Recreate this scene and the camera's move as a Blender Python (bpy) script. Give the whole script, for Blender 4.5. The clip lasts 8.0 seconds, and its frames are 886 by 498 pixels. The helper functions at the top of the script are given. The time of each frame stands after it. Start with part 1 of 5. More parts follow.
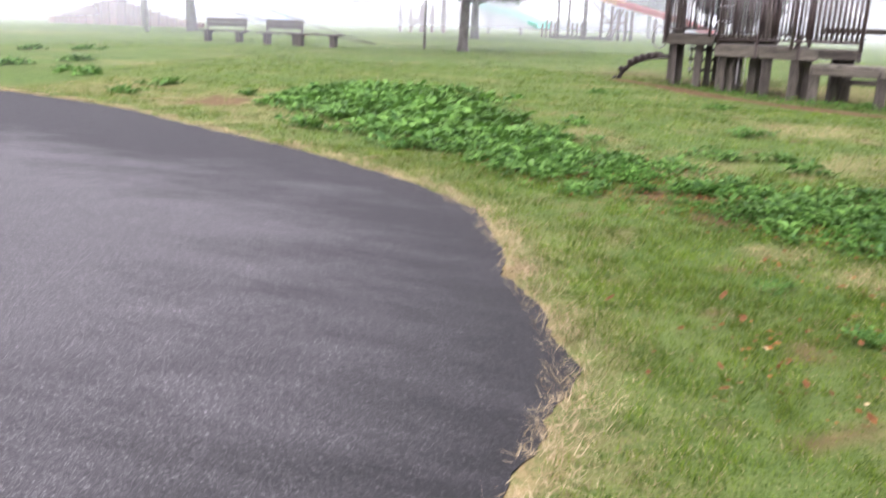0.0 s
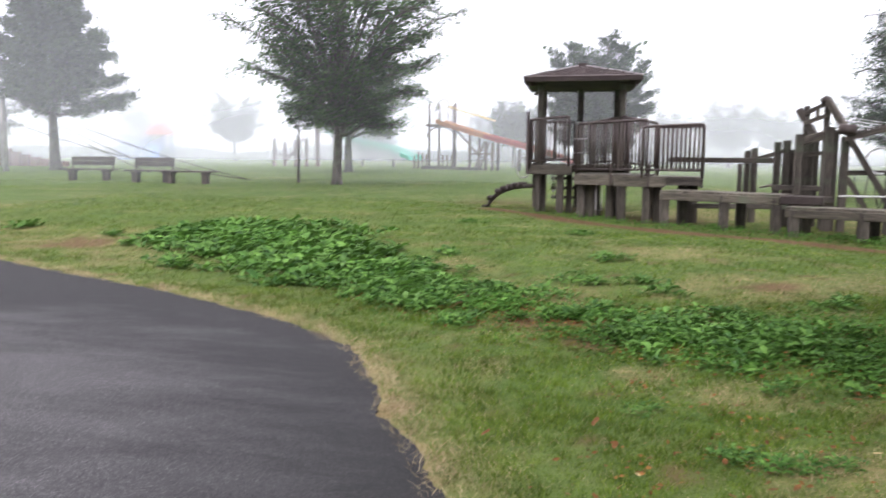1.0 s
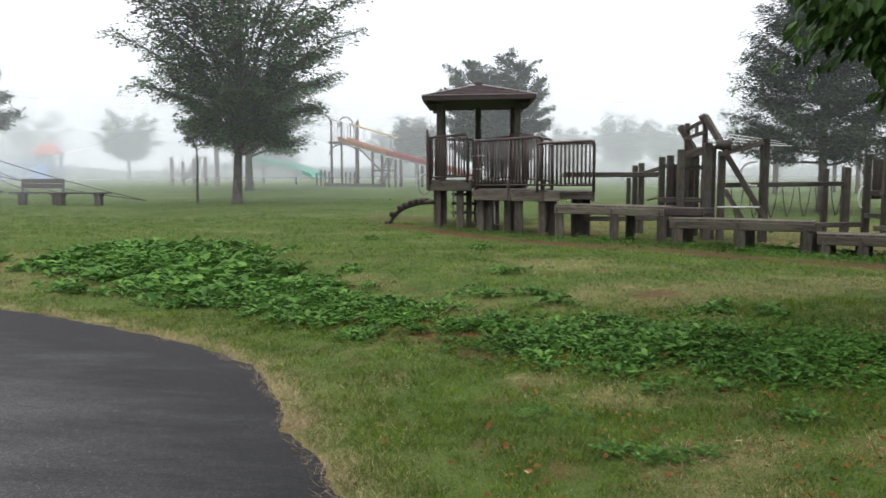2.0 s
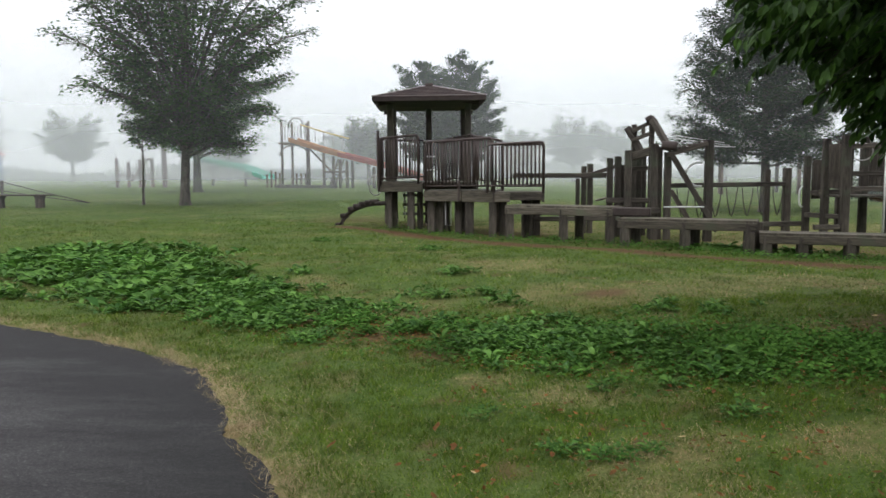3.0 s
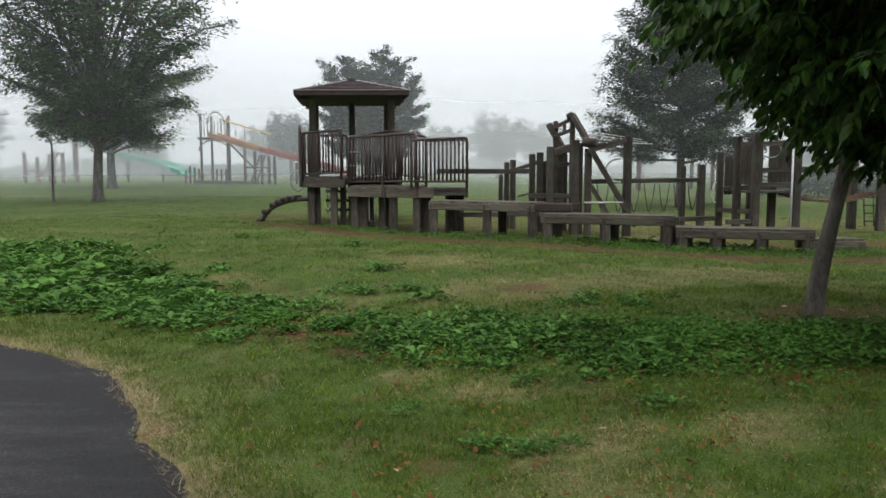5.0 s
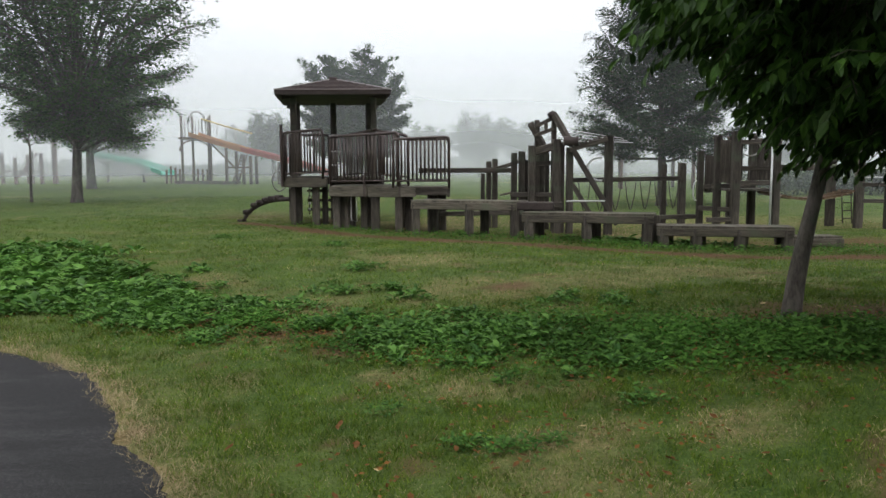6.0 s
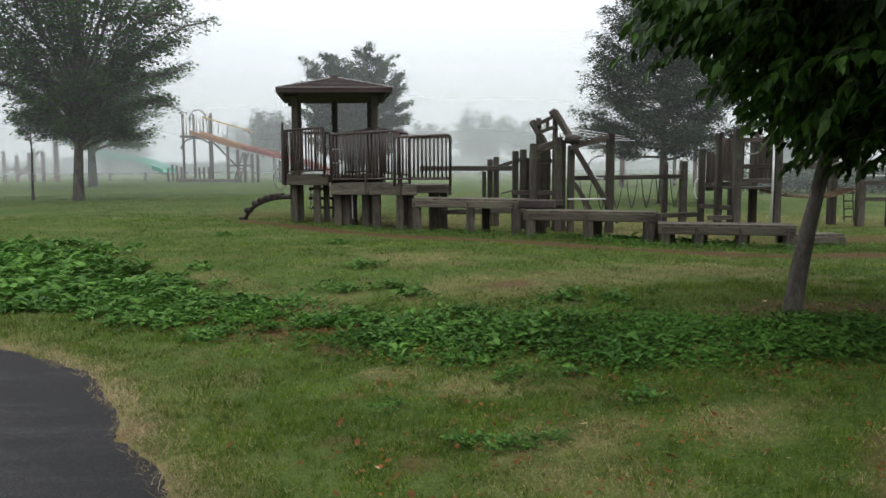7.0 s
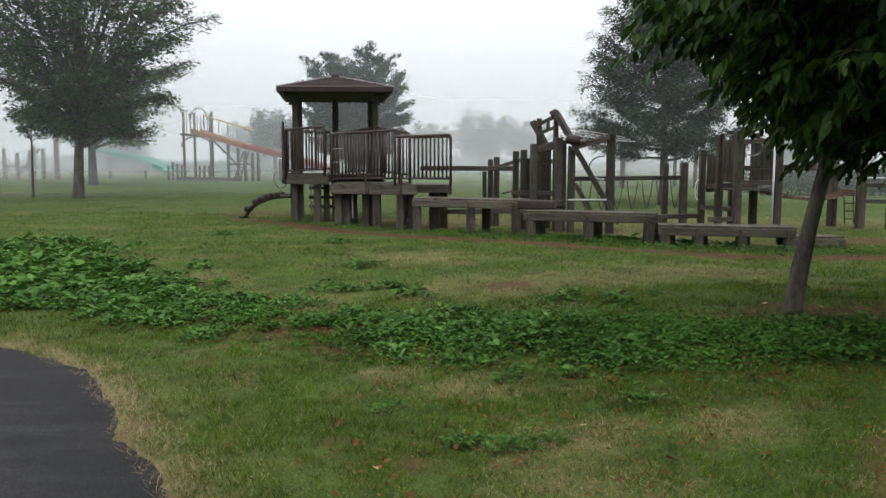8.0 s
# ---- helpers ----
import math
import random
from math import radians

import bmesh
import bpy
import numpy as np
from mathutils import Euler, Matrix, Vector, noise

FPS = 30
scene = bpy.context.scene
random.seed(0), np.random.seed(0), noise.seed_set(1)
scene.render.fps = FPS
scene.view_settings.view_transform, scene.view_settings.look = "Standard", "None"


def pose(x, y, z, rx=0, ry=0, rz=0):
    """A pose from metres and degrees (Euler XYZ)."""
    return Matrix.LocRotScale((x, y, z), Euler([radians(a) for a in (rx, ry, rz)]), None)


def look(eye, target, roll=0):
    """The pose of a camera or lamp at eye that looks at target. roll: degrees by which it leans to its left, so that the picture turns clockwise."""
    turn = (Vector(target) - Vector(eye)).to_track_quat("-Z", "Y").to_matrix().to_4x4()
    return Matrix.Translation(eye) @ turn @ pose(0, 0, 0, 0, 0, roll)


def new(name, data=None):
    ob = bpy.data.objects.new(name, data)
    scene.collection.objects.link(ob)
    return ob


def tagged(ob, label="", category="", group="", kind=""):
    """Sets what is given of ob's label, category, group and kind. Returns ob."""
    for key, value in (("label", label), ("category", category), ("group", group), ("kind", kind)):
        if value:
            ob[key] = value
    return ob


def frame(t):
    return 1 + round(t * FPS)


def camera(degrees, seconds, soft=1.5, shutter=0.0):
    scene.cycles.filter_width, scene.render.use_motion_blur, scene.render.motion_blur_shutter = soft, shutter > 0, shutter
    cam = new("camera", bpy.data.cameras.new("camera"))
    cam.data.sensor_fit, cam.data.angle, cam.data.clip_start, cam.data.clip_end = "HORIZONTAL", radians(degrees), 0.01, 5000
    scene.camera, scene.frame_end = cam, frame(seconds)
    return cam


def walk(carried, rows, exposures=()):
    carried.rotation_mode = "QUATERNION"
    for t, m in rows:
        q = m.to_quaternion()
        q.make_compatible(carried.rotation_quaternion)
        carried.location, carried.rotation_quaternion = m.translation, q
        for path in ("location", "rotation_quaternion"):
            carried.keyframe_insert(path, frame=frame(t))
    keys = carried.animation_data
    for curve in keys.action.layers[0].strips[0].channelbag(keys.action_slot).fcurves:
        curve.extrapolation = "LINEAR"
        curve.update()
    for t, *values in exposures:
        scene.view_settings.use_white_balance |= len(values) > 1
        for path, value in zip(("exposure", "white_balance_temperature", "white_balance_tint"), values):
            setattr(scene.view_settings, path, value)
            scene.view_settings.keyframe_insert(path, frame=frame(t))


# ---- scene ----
cam = camera(58.08, 8.0, soft=1.5, shutter=0.5)
ROWS = [
    (0.0, -0.192, 0.108, 1.422, 73.84, -1.50, 22.25),
    (0.5, -0.163, 0.073, 1.470, 79.34, -1.55, 18.03),
    (1.0, -0.140, 0.143, 1.485, 83.08, -0.49, 13.40),
    (1.5, -0.094, 0.034, 1.505, 84.27, -0.14, 9.09),
    (2.0, -0.041, -0.058, 1.514, 84.24, 0.21, 6.55),
    (3.5, -0.003, -0.018, 1.504, 84.34, 0.11, 1.59),
    (4.0, 0.000, 0.000, 1.500, 84.30, 0.00, 0.00),
    (4.5, 0.005, 0.013, 1.496, 84.10, 0.00, -1.22),
    (6.0, 0.032, 0.028, 1.490, 83.99, 0.27, -3.44),
    (6.5, 0.036, 0.030, 1.490, 83.90, 0.28, -3.54),
    (7.0, 0.034, 0.029, 1.487, 83.86, 0.25, -3.34),
    (7.5, 0.036, 0.041, 1.489, 83.83, 0.29, -3.44),
    (8.0, 0.034, 0.037, 1.489, 83.84, -0.08, -3.31),
]
EXPOSURES = [(0.0, 1.55, 6250, 28), (0.5, 1.34, 6250, 26), (1.0, 1.0, 6300, 22), (1.5, 0.63, 6300, 17), (2.2, 0.4, 6400, 14), (3.5, 0.2, 6400, 13), (8.0, 0.12, 6400, 12)]
walk(cam, [(t, pose(x, y, z, rx, ry, rz)) for t, x, y, z, rx, ry, rz in ROWS], EXPOSURES)

# ---- world and sun: a bright overcast morning in fog ----
SUN_EL, SUN_AZ = radians(55), radians(200)
world = bpy.data.worlds.new("overcast")
world.use_nodes = True
scene.world = world
wt = world.node_tree
wt.nodes.clear()
w_out = wt.nodes.new("ShaderNodeOutputWorld")
w_bg = wt.nodes.new("ShaderNodeBackground")
w_sky = wt.nodes.new("ShaderNodeTexSky")
w_sky.sky_type, w_sky.sun_disc, w_sky.sun_elevation, w_sky.sun_rotation = "NISHITA", False, SUN_EL, SUN_AZ
w_sky.dust_density, w_sky.air_density = 5.0, 1.0
w_co = wt.nodes.new("ShaderNodeTexCoord")
w_sep = wt.nodes.new("ShaderNodeSeparateXYZ")
w_ramp = wt.nodes.new("ShaderNodeValToRGB")
w_ramp.color_ramp.elements[0].position, w_ramp.color_ramp.elements[0].color = 0.0, (1.0, 1.06, 1.09, 1)
w_ramp.color_ramp.elements[1].position, w_ramp.color_ramp.elements[1].color = 1.0, (1.9, 1.95, 2.0, 1)
mid = w_ramp.color_ramp.elements.new(0.22)
mid.color = (1.36, 1.42, 1.45, 1)
w_mix = wt.nodes.new("ShaderNodeMix")
w_mix.data_type = "RGBA"
w_mix.inputs["Factor"].default_value = 0.9
w_scale = wt.nodes.new("ShaderNodeVectorMath")
w_scale.operation = "SCALE"
w_scale.inputs["Scale"].default_value = 0.10
wt.links.new(w_co.outputs["Generated"], w_sep.inputs[0])
wt.links.new(w_sep.outputs["Z"], w_ramp.inputs[0])
wt.links.new(w_sky.outputs[0], w_scale.inputs[0])
wt.links.new(w_scale.outputs[0], w_mix.inputs["A"])
wt.links.new(w_ramp.outputs[0], w_mix.inputs["B"])
wt.links.new(w_mix.outputs["Result"], w_bg.inputs[0])
wt.links.new(w_bg.outputs[0], w_out.inputs[0])
w_bg.inputs["Strength"].default_value = 0.9

sun_data = bpy.data.lights.new("sun", "SUN")
sun_data.energy, sun_data.angle, sun_data.color = 0.5, radians(40), (1.0, 0.97, 0.93)
sun = new("sun", sun_data)
sun.matrix_world = look((0, 0, 0), (-math.sin(SUN_AZ) * math.cos(SUN_EL), -math.cos(SUN_AZ) * math.cos(SUN_EL), -math.sin(SUN_EL)))

# ---- materials ----


def make_mat(name, dark, light, scale=6.0, rough=0.85, stretch=(1, 1, 1), bump=0.2, fine=60.0, spots=None, vary=0.0, metal=0.0, per="object"):
    """A surface of two tones at two scales, with fine relief; spots adds stains of a third tone."""
    m = bpy.data.materials.new(name)
    m.use_nodes = True
    nt = m.node_tree
    n, l = nt.nodes, nt.links
    b = n["Principled BSDF"]
    b.inputs["Roughness"].default_value = rough
    b.inputs["Metallic"].default_value = metal
    b.inputs["Specular IOR Level"].default_value = 0.2 if rough > 0.7 else 0.4
    co = n.new("ShaderNodeTexCoord")
    mp = n.new("ShaderNodeMapping")
    mp.inputs["Scale"].default_value = stretch
    l.new(co.outputs["Object"], mp.inputs[0])
    a = n.new("ShaderNodeTexNoise")
    a.inputs["Scale"].default_value, a.inputs["Detail"].default_value, a.inputs["Roughness"].default_value = scale, 6, 0.65
    f = n.new("ShaderNodeTexNoise")
    f.inputs["Scale"].default_value, f.inputs["Detail"].default_value = fine, 3
    l.new(mp.outputs[0], a.inputs["Vector"])
    l.new(mp.outputs[0], f.inputs["Vector"])
    add = n.new("ShaderNodeMath")
    add.operation = "MULTIPLY_ADD"
    add.inputs[1].default_value = 0.45
    l.new(f.outputs[0], add.inputs[0])
    l.new(a.outputs[0], add.inputs[2])
    ramp = n.new("ShaderNodeValToRGB")
    ramp.color_ramp.elements[0].position, ramp.color_ramp.elements[0].color = 0.5, (*dark, 1)
    ramp.color_ramp.elements[1].position, ramp.color_ramp.elements[1].color = 0.95, (*light, 1)
    l.new(add.outputs[0], ramp.inputs[0])
    colour = ramp.outputs[0]
    if spots:
        tone, size, limit = spots
        s = n.new("ShaderNodeTexNoise")
        s.inputs["Scale"].default_value, s.inputs["Detail"].default_value = size, 4
        l.new(co.outputs["Object"], s.inputs["Vector"])
        lim = n.new("ShaderNodeMapRange")
        lim.inputs["From Min"].default_value, lim.inputs["From Max"].default_value = limit, limit + 0.12
        l.new(s.outputs[0], lim.inputs[0])
        mix = n.new("ShaderNodeMix")
        mix.data_type = "RGBA"
        l.new(lim.outputs[0], mix.inputs["Factor"])
        l.new(colour, mix.inputs["A"])
        mix.inputs["B"].default_value = (*tone, 1)
        colour = mix.outputs["Result"]
    if vary:
        rnd = n.new("ShaderNodeObjectInfo") if per == "object" else n.new("ShaderNodeNewGeometry")
        vr = n.new("ShaderNodeMapRange")
        vr.inputs["To Min"].default_value, vr.inputs["To Max"].default_value = 1 - vary, 1 + vary
        l.new(rnd.outputs["Random" if per == "object" else "Random Per Island"], vr.inputs[0])
        hs = n.new("ShaderNodeHueSaturation")
        l.new(vr.outputs[0], hs.inputs["Value"])
        l.new(colour, hs.inputs["Color"])
        colour = hs.outputs[0]
    l.new(colour, b.inputs["Base Color"])
    if bump:
        bp = n.new("ShaderNodeBump")
        bp.inputs["Strength"].default_value, bp.inputs["Distance"].default_value = bump, 0.01
        l.new(add.outputs[0], bp.inputs["Height"])
        l.new(bp.outputs[0], b.inputs["Normal"])
    return m


def make_leaf(name, dark, light, rough=0.5, through_light=0.25, gloss=0.3):
    """A leaf: a tone of its own for every leaf, some light passing through."""
    m = bpy.data.materials.new(name)
    m.use_nodes = True
    n, l = m.node_tree.nodes, m.node_tree.links
    b = n["Principled BSDF"]
    b.inputs["Roughness"].default_value = rough
    b.inputs["Specular IOR Level"].default_value = gloss
    g = n.new("ShaderNodeNewGeometry")
    ramp = n.new("ShaderNodeValToRGB")
    ramp.color_ramp.elements[0].color, ramp.color_ramp.elements[1].color = (*dark, 1), (*light, 1)
    l.new(g.outputs["Random Per Island"], ramp.inputs[0])
    co = n.new("ShaderNodeTexCoord")
    ns = n.new("ShaderNodeTexNoise")
    ns.inputs["Scale"].default_value = 1.3
    l.new(co.outputs["Object"], ns.inputs["Vector"])
    vr = n.new("ShaderNodeMapRange")
    vr.inputs["From Min"].default_value, vr.inputs["From Max"].default_value = 0.3, 0.7
    vr.inputs["To Min"].default_value, vr.inputs["To Max"].default_value = 0.7, 1.3
    l.new(ns.outputs[0], vr.inputs[0])
    hs = n.new("ShaderNodeHueSaturation")
    l.new(vr.outputs[0], hs.inputs["Value"])
    l.new(ramp.outputs[0], hs.inputs["Color"])
    l.new(hs.outputs[0], b.inputs["Base Color"])
    tr = n.new("ShaderNodeBsdfTranslucent")
    l.new(hs.outputs[0], tr.inputs["Color"])
    mx = n.new("ShaderNodeMixShader")
    mx.inputs[0].default_value = through_light
    out = n["Material Output"]
    l.new(b.outputs[0], mx.inputs[1])
    l.new(tr.outputs[0], mx.inputs[2])
    l.new(mx.outputs[0], out.inputs["Surface"])
    return m


def make_asphalt():
    """Damp asphalt: dark and gritty by the verge, paler in the worn middle, where wet sky sheen is put into the colour,
    with faint streaks.
    """
    m = bpy.data.materials.new("asphalt")
    m.use_nodes = True
    n, l = m.node_tree.nodes, m.node_tree.links
    b = n["Principled BSDF"]
    b.inputs["Specular IOR Level"].default_value = 0.35
    co = n.new("ShaderNodeTexCoord")

    def noise_node(scale, detail, stretch=None):
        t = n.new("ShaderNodeTexNoise")
        t.inputs["Scale"].default_value, t.inputs["Detail"].default_value, t.inputs["Roughness"].default_value = scale, detail, 0.7
        src = co.outputs["Object"]
        if stretch:
            mp = n.new("ShaderNodeMapping")
            mp.inputs["Scale"].default_value = stretch
            mp.inputs["Rotation"].default_value = (0, 0, 0.5)
            l.new(src, mp.inputs[0])
            src = mp.outputs[0]
        l.new(src, t.inputs["Vector"])
        return t.outputs[0]

    def ranged(v, lo, hi, to_lo=0.0, to_hi=1.0):
        r = n.new("ShaderNodeMapRange")
        for k, x in (("From Min", lo), ("From Max", hi), ("To Min", to_lo), ("To Max", to_hi)):
            r.inputs[k].default_value = x
        l.new(v, r.inputs[0])
        return r.outputs[0]

    def maths(op, a, c):
        x = n.new("ShaderNodeMath")
        x.operation = op
        for i, v in enumerate((a, c)):
            if isinstance(v, float):
                x.inputs[i].default_value = v
            else:
                l.new(v, x.inputs[i])
        return x.outputs[0]

    grit, grain = noise_node(190, 4), noise_node(60, 5)
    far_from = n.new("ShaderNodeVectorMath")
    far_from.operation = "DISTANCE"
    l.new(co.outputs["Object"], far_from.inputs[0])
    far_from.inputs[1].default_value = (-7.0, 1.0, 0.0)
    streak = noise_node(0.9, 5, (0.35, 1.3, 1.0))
    # paler towards the path's middle: sky sheen off wet asphalt put into base colour
    wear_and_sheen = ranged(maths("ADD", far_from.outputs["Value"], ranged(streak, 0.3, 0.7, -1.2, 1.2)), 6.2, 4.4)
    tone = maths("ADD", maths("MULTIPLY", grit, 0.6), maths("MULTIPLY", grain, 0.5))
    ramp = n.new("ShaderNodeValToRGB")
    ramp.color_ramp.elements[0].position, ramp.color_ramp.elements[0].color = 0.47, (0.006, 0.0056, 0.0058, 1)
    ramp.color_ramp.elements[1].position, ramp.color_ramp.elements[1].color = 0.72, (0.07, 0.066, 0.065, 1)
    l.new(tone, ramp.inputs[0])
    stones = ranged(noise_node(95, 2), 0.56, 0.66, 0.85, 2.8)
    gain = maths("MULTIPLY", ranged(wear_and_sheen, 0.0, 1.0, 0.26, 1.1), ranged(noise_node(2.3, 4), 0.3, 0.7, 0.86, 1.14))
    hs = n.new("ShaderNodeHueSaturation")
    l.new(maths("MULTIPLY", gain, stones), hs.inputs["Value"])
    l.new(ramp.outputs[0], hs.inputs["Color"])
    l.new(hs.outputs[0], b.inputs["Base Color"])
    l.new(ranged(wear_and_sheen, 0.0, 1.0, 0.88, 0.72), b.inputs["Roughness"])
    bp = n.new("ShaderNodeBump")
    bp.inputs["Strength"].default_value, bp.inputs["Distance"].default_value = 0.6, 0.006
    l.new(tone, bp.inputs["Height"])
    l.new(bp.outputs[0], b.inputs["Normal"])
    return m


def make_mist(name, density):
    """A thin veil of fog that scatters the sky's light to both sides; it thins out at the ground and high up."""
    m = bpy.data.materials.new(name)
    m.use_nodes = True
    n, l = m.node_tree.nodes, m.node_tree.links
    n.remove(n["Principled BSDF"])
    co = n.new("ShaderNodeTexCoord")
    sep = n.new("ShaderNodeSeparateXYZ")
    l.new(co.outputs["Object"], sep.inputs[0])
    low = n.new("ShaderNodeMapRange")
    low.interpolation_type = "SMOOTHSTEP"
    low.inputs["From Min"].default_value, low.inputs["From Max"].default_value = -0.3, 1.1
    high = n.new("ShaderNodeMapRange")
    high.interpolation_type = "SMOOTHSTEP"
    high.inputs["From Min"].default_value, high.inputs["From Max"].default_value = 20.0, 0.5
    ns = n.new("ShaderNodeTexNoise")
    ns.inputs["Scale"].default_value, ns.inputs["Detail"].default_value = 0.05, 2
    l.new(co.outputs["Object"], ns.inputs["Vector"])
    nr = n.new("ShaderNodeMapRange")
    nr.inputs["To Min"].default_value, nr.inputs["To Max"].default_value = 0.75 * density, 1.25 * density
    l.new(ns.outputs[0], nr.inputs[0])
    l.new(sep.outputs["Z"], low.inputs[0])
    l.new(sep.outputs["Z"], high.inputs[0])
    m1, m2 = n.new("ShaderNodeMath"), n.new("ShaderNodeMath")
    m1.operation = m2.operation = "MULTIPLY"
    l.new(low.outputs[0], m1.inputs[0])
    l.new(high.outputs[0], m1.inputs[1])
    l.new(m1.outputs[0], m2.inputs[0])
    l.new(nr.outputs[0], m2.inputs[1])
    d, t, c = n.new("ShaderNodeBsdfDiffuse"), n.new("ShaderNodeBsdfTranslucent"), n.new("ShaderNodeBsdfTransparent")
    d.inputs["Color"].default_value = t.inputs["Color"].default_value = (0.93, 0.96, 0.98, 1)
    half, mx = n.new("ShaderNodeMixShader"), n.new("ShaderNodeMixShader")
    l.new(d.outputs[0], half.inputs[1])
    l.new(t.outputs[0], half.inputs[2])
    l.new(m2.outputs[0], mx.inputs[0])
    l.new(c.outputs[0], mx.inputs[1])
    l.new(half.outputs[0], mx.inputs[2])
    l.new(mx.outputs[0], n["Material Output"].inputs["Surface"])
    return m


TIMBER = make_mat("weathered_timber", (0.017, 0.015, 0.0125), (0.112, 0.097, 0.08), 5.0, 0.9, (1, 1, 0.13), 0.8, 50, ((0.062, 0.07, 0.05), 2.2, 0.54), 0.28)
TIMBER_PALE = make_mat("grey_timber", (0.024, 0.021, 0.017), (0.15, 0.132, 0.102), 5.0, 0.9, (1, 1, 0.13), 0.8, 50, ((0.085, 0.09, 0.062), 2.4, 0.53), 0.25)
RAIL = make_mat("brown_painted_steel", (0.03, 0.02, 0.017), (0.06, 0.042, 0.036), 5.0, 0.5, (1, 1, 1), 0.1, 80, None, 0.08)
ROOF = make_mat("brown_roof_shingle", (0.022, 0.015, 0.014), (0.06, 0.043, 0.039), 4.0, 0.75, (1, 1, 1), 0.4, 50, None, 0.15)
EAVE = make_mat("dark_eave_board", (0.028, 0.022, 0.02), (0.06, 0.048, 0.043), 4.0, 0.8, (1, 1, 1), 0.3, 50, None, 0.1)
STEEL = make_mat("galvanised_steel", (0.42, 0.42, 0.41), (0.62, 0.62, 0.6), 8.0, 0.45, (1, 1, 1), 0.1, 90, None, 0.05, 0.25)
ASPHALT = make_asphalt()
BARK = make_mat("grey_bark", (0.03, 0.025, 0.02), (0.12, 0.105, 0.09), 9.0, 0.95, (1, 1, 0.3), 0.9, 60, ((0.07, 0.085, 0.055), 3.0, 0.56))

STRAW_ROPE = make_mat("worn_rope", (0.16, 0.13, 0.09), (0.34, 0.29, 0.21), 30.0, 0.95, (1, 1, 1), 0.5, 120)
BRIDGE_WOOD = make_mat("bridge_tread", (0.06, 0.038, 0.022), (0.17, 0.11, 0.065), 5.0, 0.85, (1, 1, 0.15), 0.4, 60, None, 0.2)
STEEL_BROWN = make_mat("brown_steel", (0.05, 0.03, 0.024), (0.1, 0.065, 0.05), 3.0, 0.6, (1, 1, 1), 0.1, 30, None, 0.1)
STEEL_GREY = make_mat("grey_steel", (0.16, 0.15, 0.14), (0.28, 0.27, 0.25), 3.0, 0.6, (1, 1, 1), 0.1, 30, None, 0.1)
TIMBER_RED = make_mat("reddish_timber", (0.07, 0.032, 0.027), (0.16, 0.08, 0.065), 3.0, 0.9, (1, 1, 0.2), 0.3, 30, None, 0.2)
ORANGE = make_mat("faded_orange_plastic", (0.26, 0.1, 0.03), (0.38, 0.17, 0.06), 1.5, 0.55, (1, 1, 1), 0.1, 20)
RED = make_mat("faded_red_plastic", (0.2, 0.028, 0.022), (0.3, 0.055, 0.042), 1.5, 0.55, (1, 1, 1), 0.1, 20)
YELLOW = make_mat("faded_yellow_paint", (0.42, 0.3, 0.08), (0.55, 0.42, 0.14), 1.5, 0.55, (1, 1, 1), 0.1, 20)
GREEN = make_mat("faded_green_plastic", (0.03, 0.25, 0.17), (0.07, 0.38, 0.27), 1.5, 0.55, (1, 1, 1), 0.1, 20)
PLAY_BLUE = make_mat("faded_blue_paint", (0.04, 0.14, 0.36), (0.1, 0.26, 0.55), 1.5, 0.55, (1, 1, 1), 0.1, 20)
PLAY_RED = make_mat("faded_red_roof", (0.4, 0.06, 0.05), (0.55, 0.12, 0.1), 1.5, 0.6, (1, 1, 1), 0.1, 20)
BENCH = make_mat("dark_bench_wood", (0.03, 0.024, 0.02), (0.09, 0.075, 0.06), 4.0, 0.85, (1, 1, 0.15), 0.3, 40, None, 0.15)


def smooth(a, b, x):
    k = np.clip((np.asarray(x, float) - a) / (b - a), 0, 1)
    return k * k * (3 - 2 * k)


def cloud(x, y, size, seed):
    """Soft random values from 0 to 1 that change over about the given size."""
    x, y = np.asarray(x, float) / size, np.asarray(y, float) / size
    grid = np.random.default_rng(seed).uniform(0, 1, (64, 64))
    i, j = np.floor(x).astype(int), np.floor(y).astype(int)
    u, v = x - i, y - j
    u, v = u * u * (3 - 2 * u), v * v * (3 - 2 * v)
    g = lambda a, b: grid[(i + a) % 64, (j + b) % 64]
    return (g(0, 0) * (1 - u) + g(1, 0) * u) * (1 - v) + (g(0, 1) * (1 - u) + g(1, 1) * u) * v


# ---- the ground ----
# the asphalt's edge towards the lawn, from far ahead to behind the walker
EDGE = [(-40.0, 13.5), (-20.0, 11.9), (-12.7, 10.3), (-9.35, 9.47), (-6.45, 8.2), (-4.7, 7.45), (-3.1, 6.52), (-2.2, 5.75), (-1.72, 4.92),
        (-1.37, 4.22), (-1.07, 3.72), (-0.9, 3.32), (-0.8, 2.9), (-0.76, 2.3), (-0.72, 1.0), (-0.7, -1.0), (-0.9, -4.0), (-1.6, -9.0)]


def spline(points, step):
    """Points along a smooth line through the given ones."""
    out = []
    P = [Vector((*p, 0)) if len(p) == 2 else Vector(p) for p in points]
    for i in range(len(P) - 1):
        a, b, c, d = P[max(i - 1, 0)], P[i], P[i + 1], P[min(i + 2, len(P) - 1)]
        k = max(1, int((c - b).length / step))
        for j in range(k):
            t = j / k
            out.append(0.5 * ((2 * b) + (c - a) * t + (2 * a - 5 * b + 4 * c - d) * t * t + (3 * b - a - 3 * c + d) * t ** 3))
    out.append(P[-1])
    return out


EDGE_LINE = np.array([(v.x, v.y) for v in spline(EDGE, 1.0)])


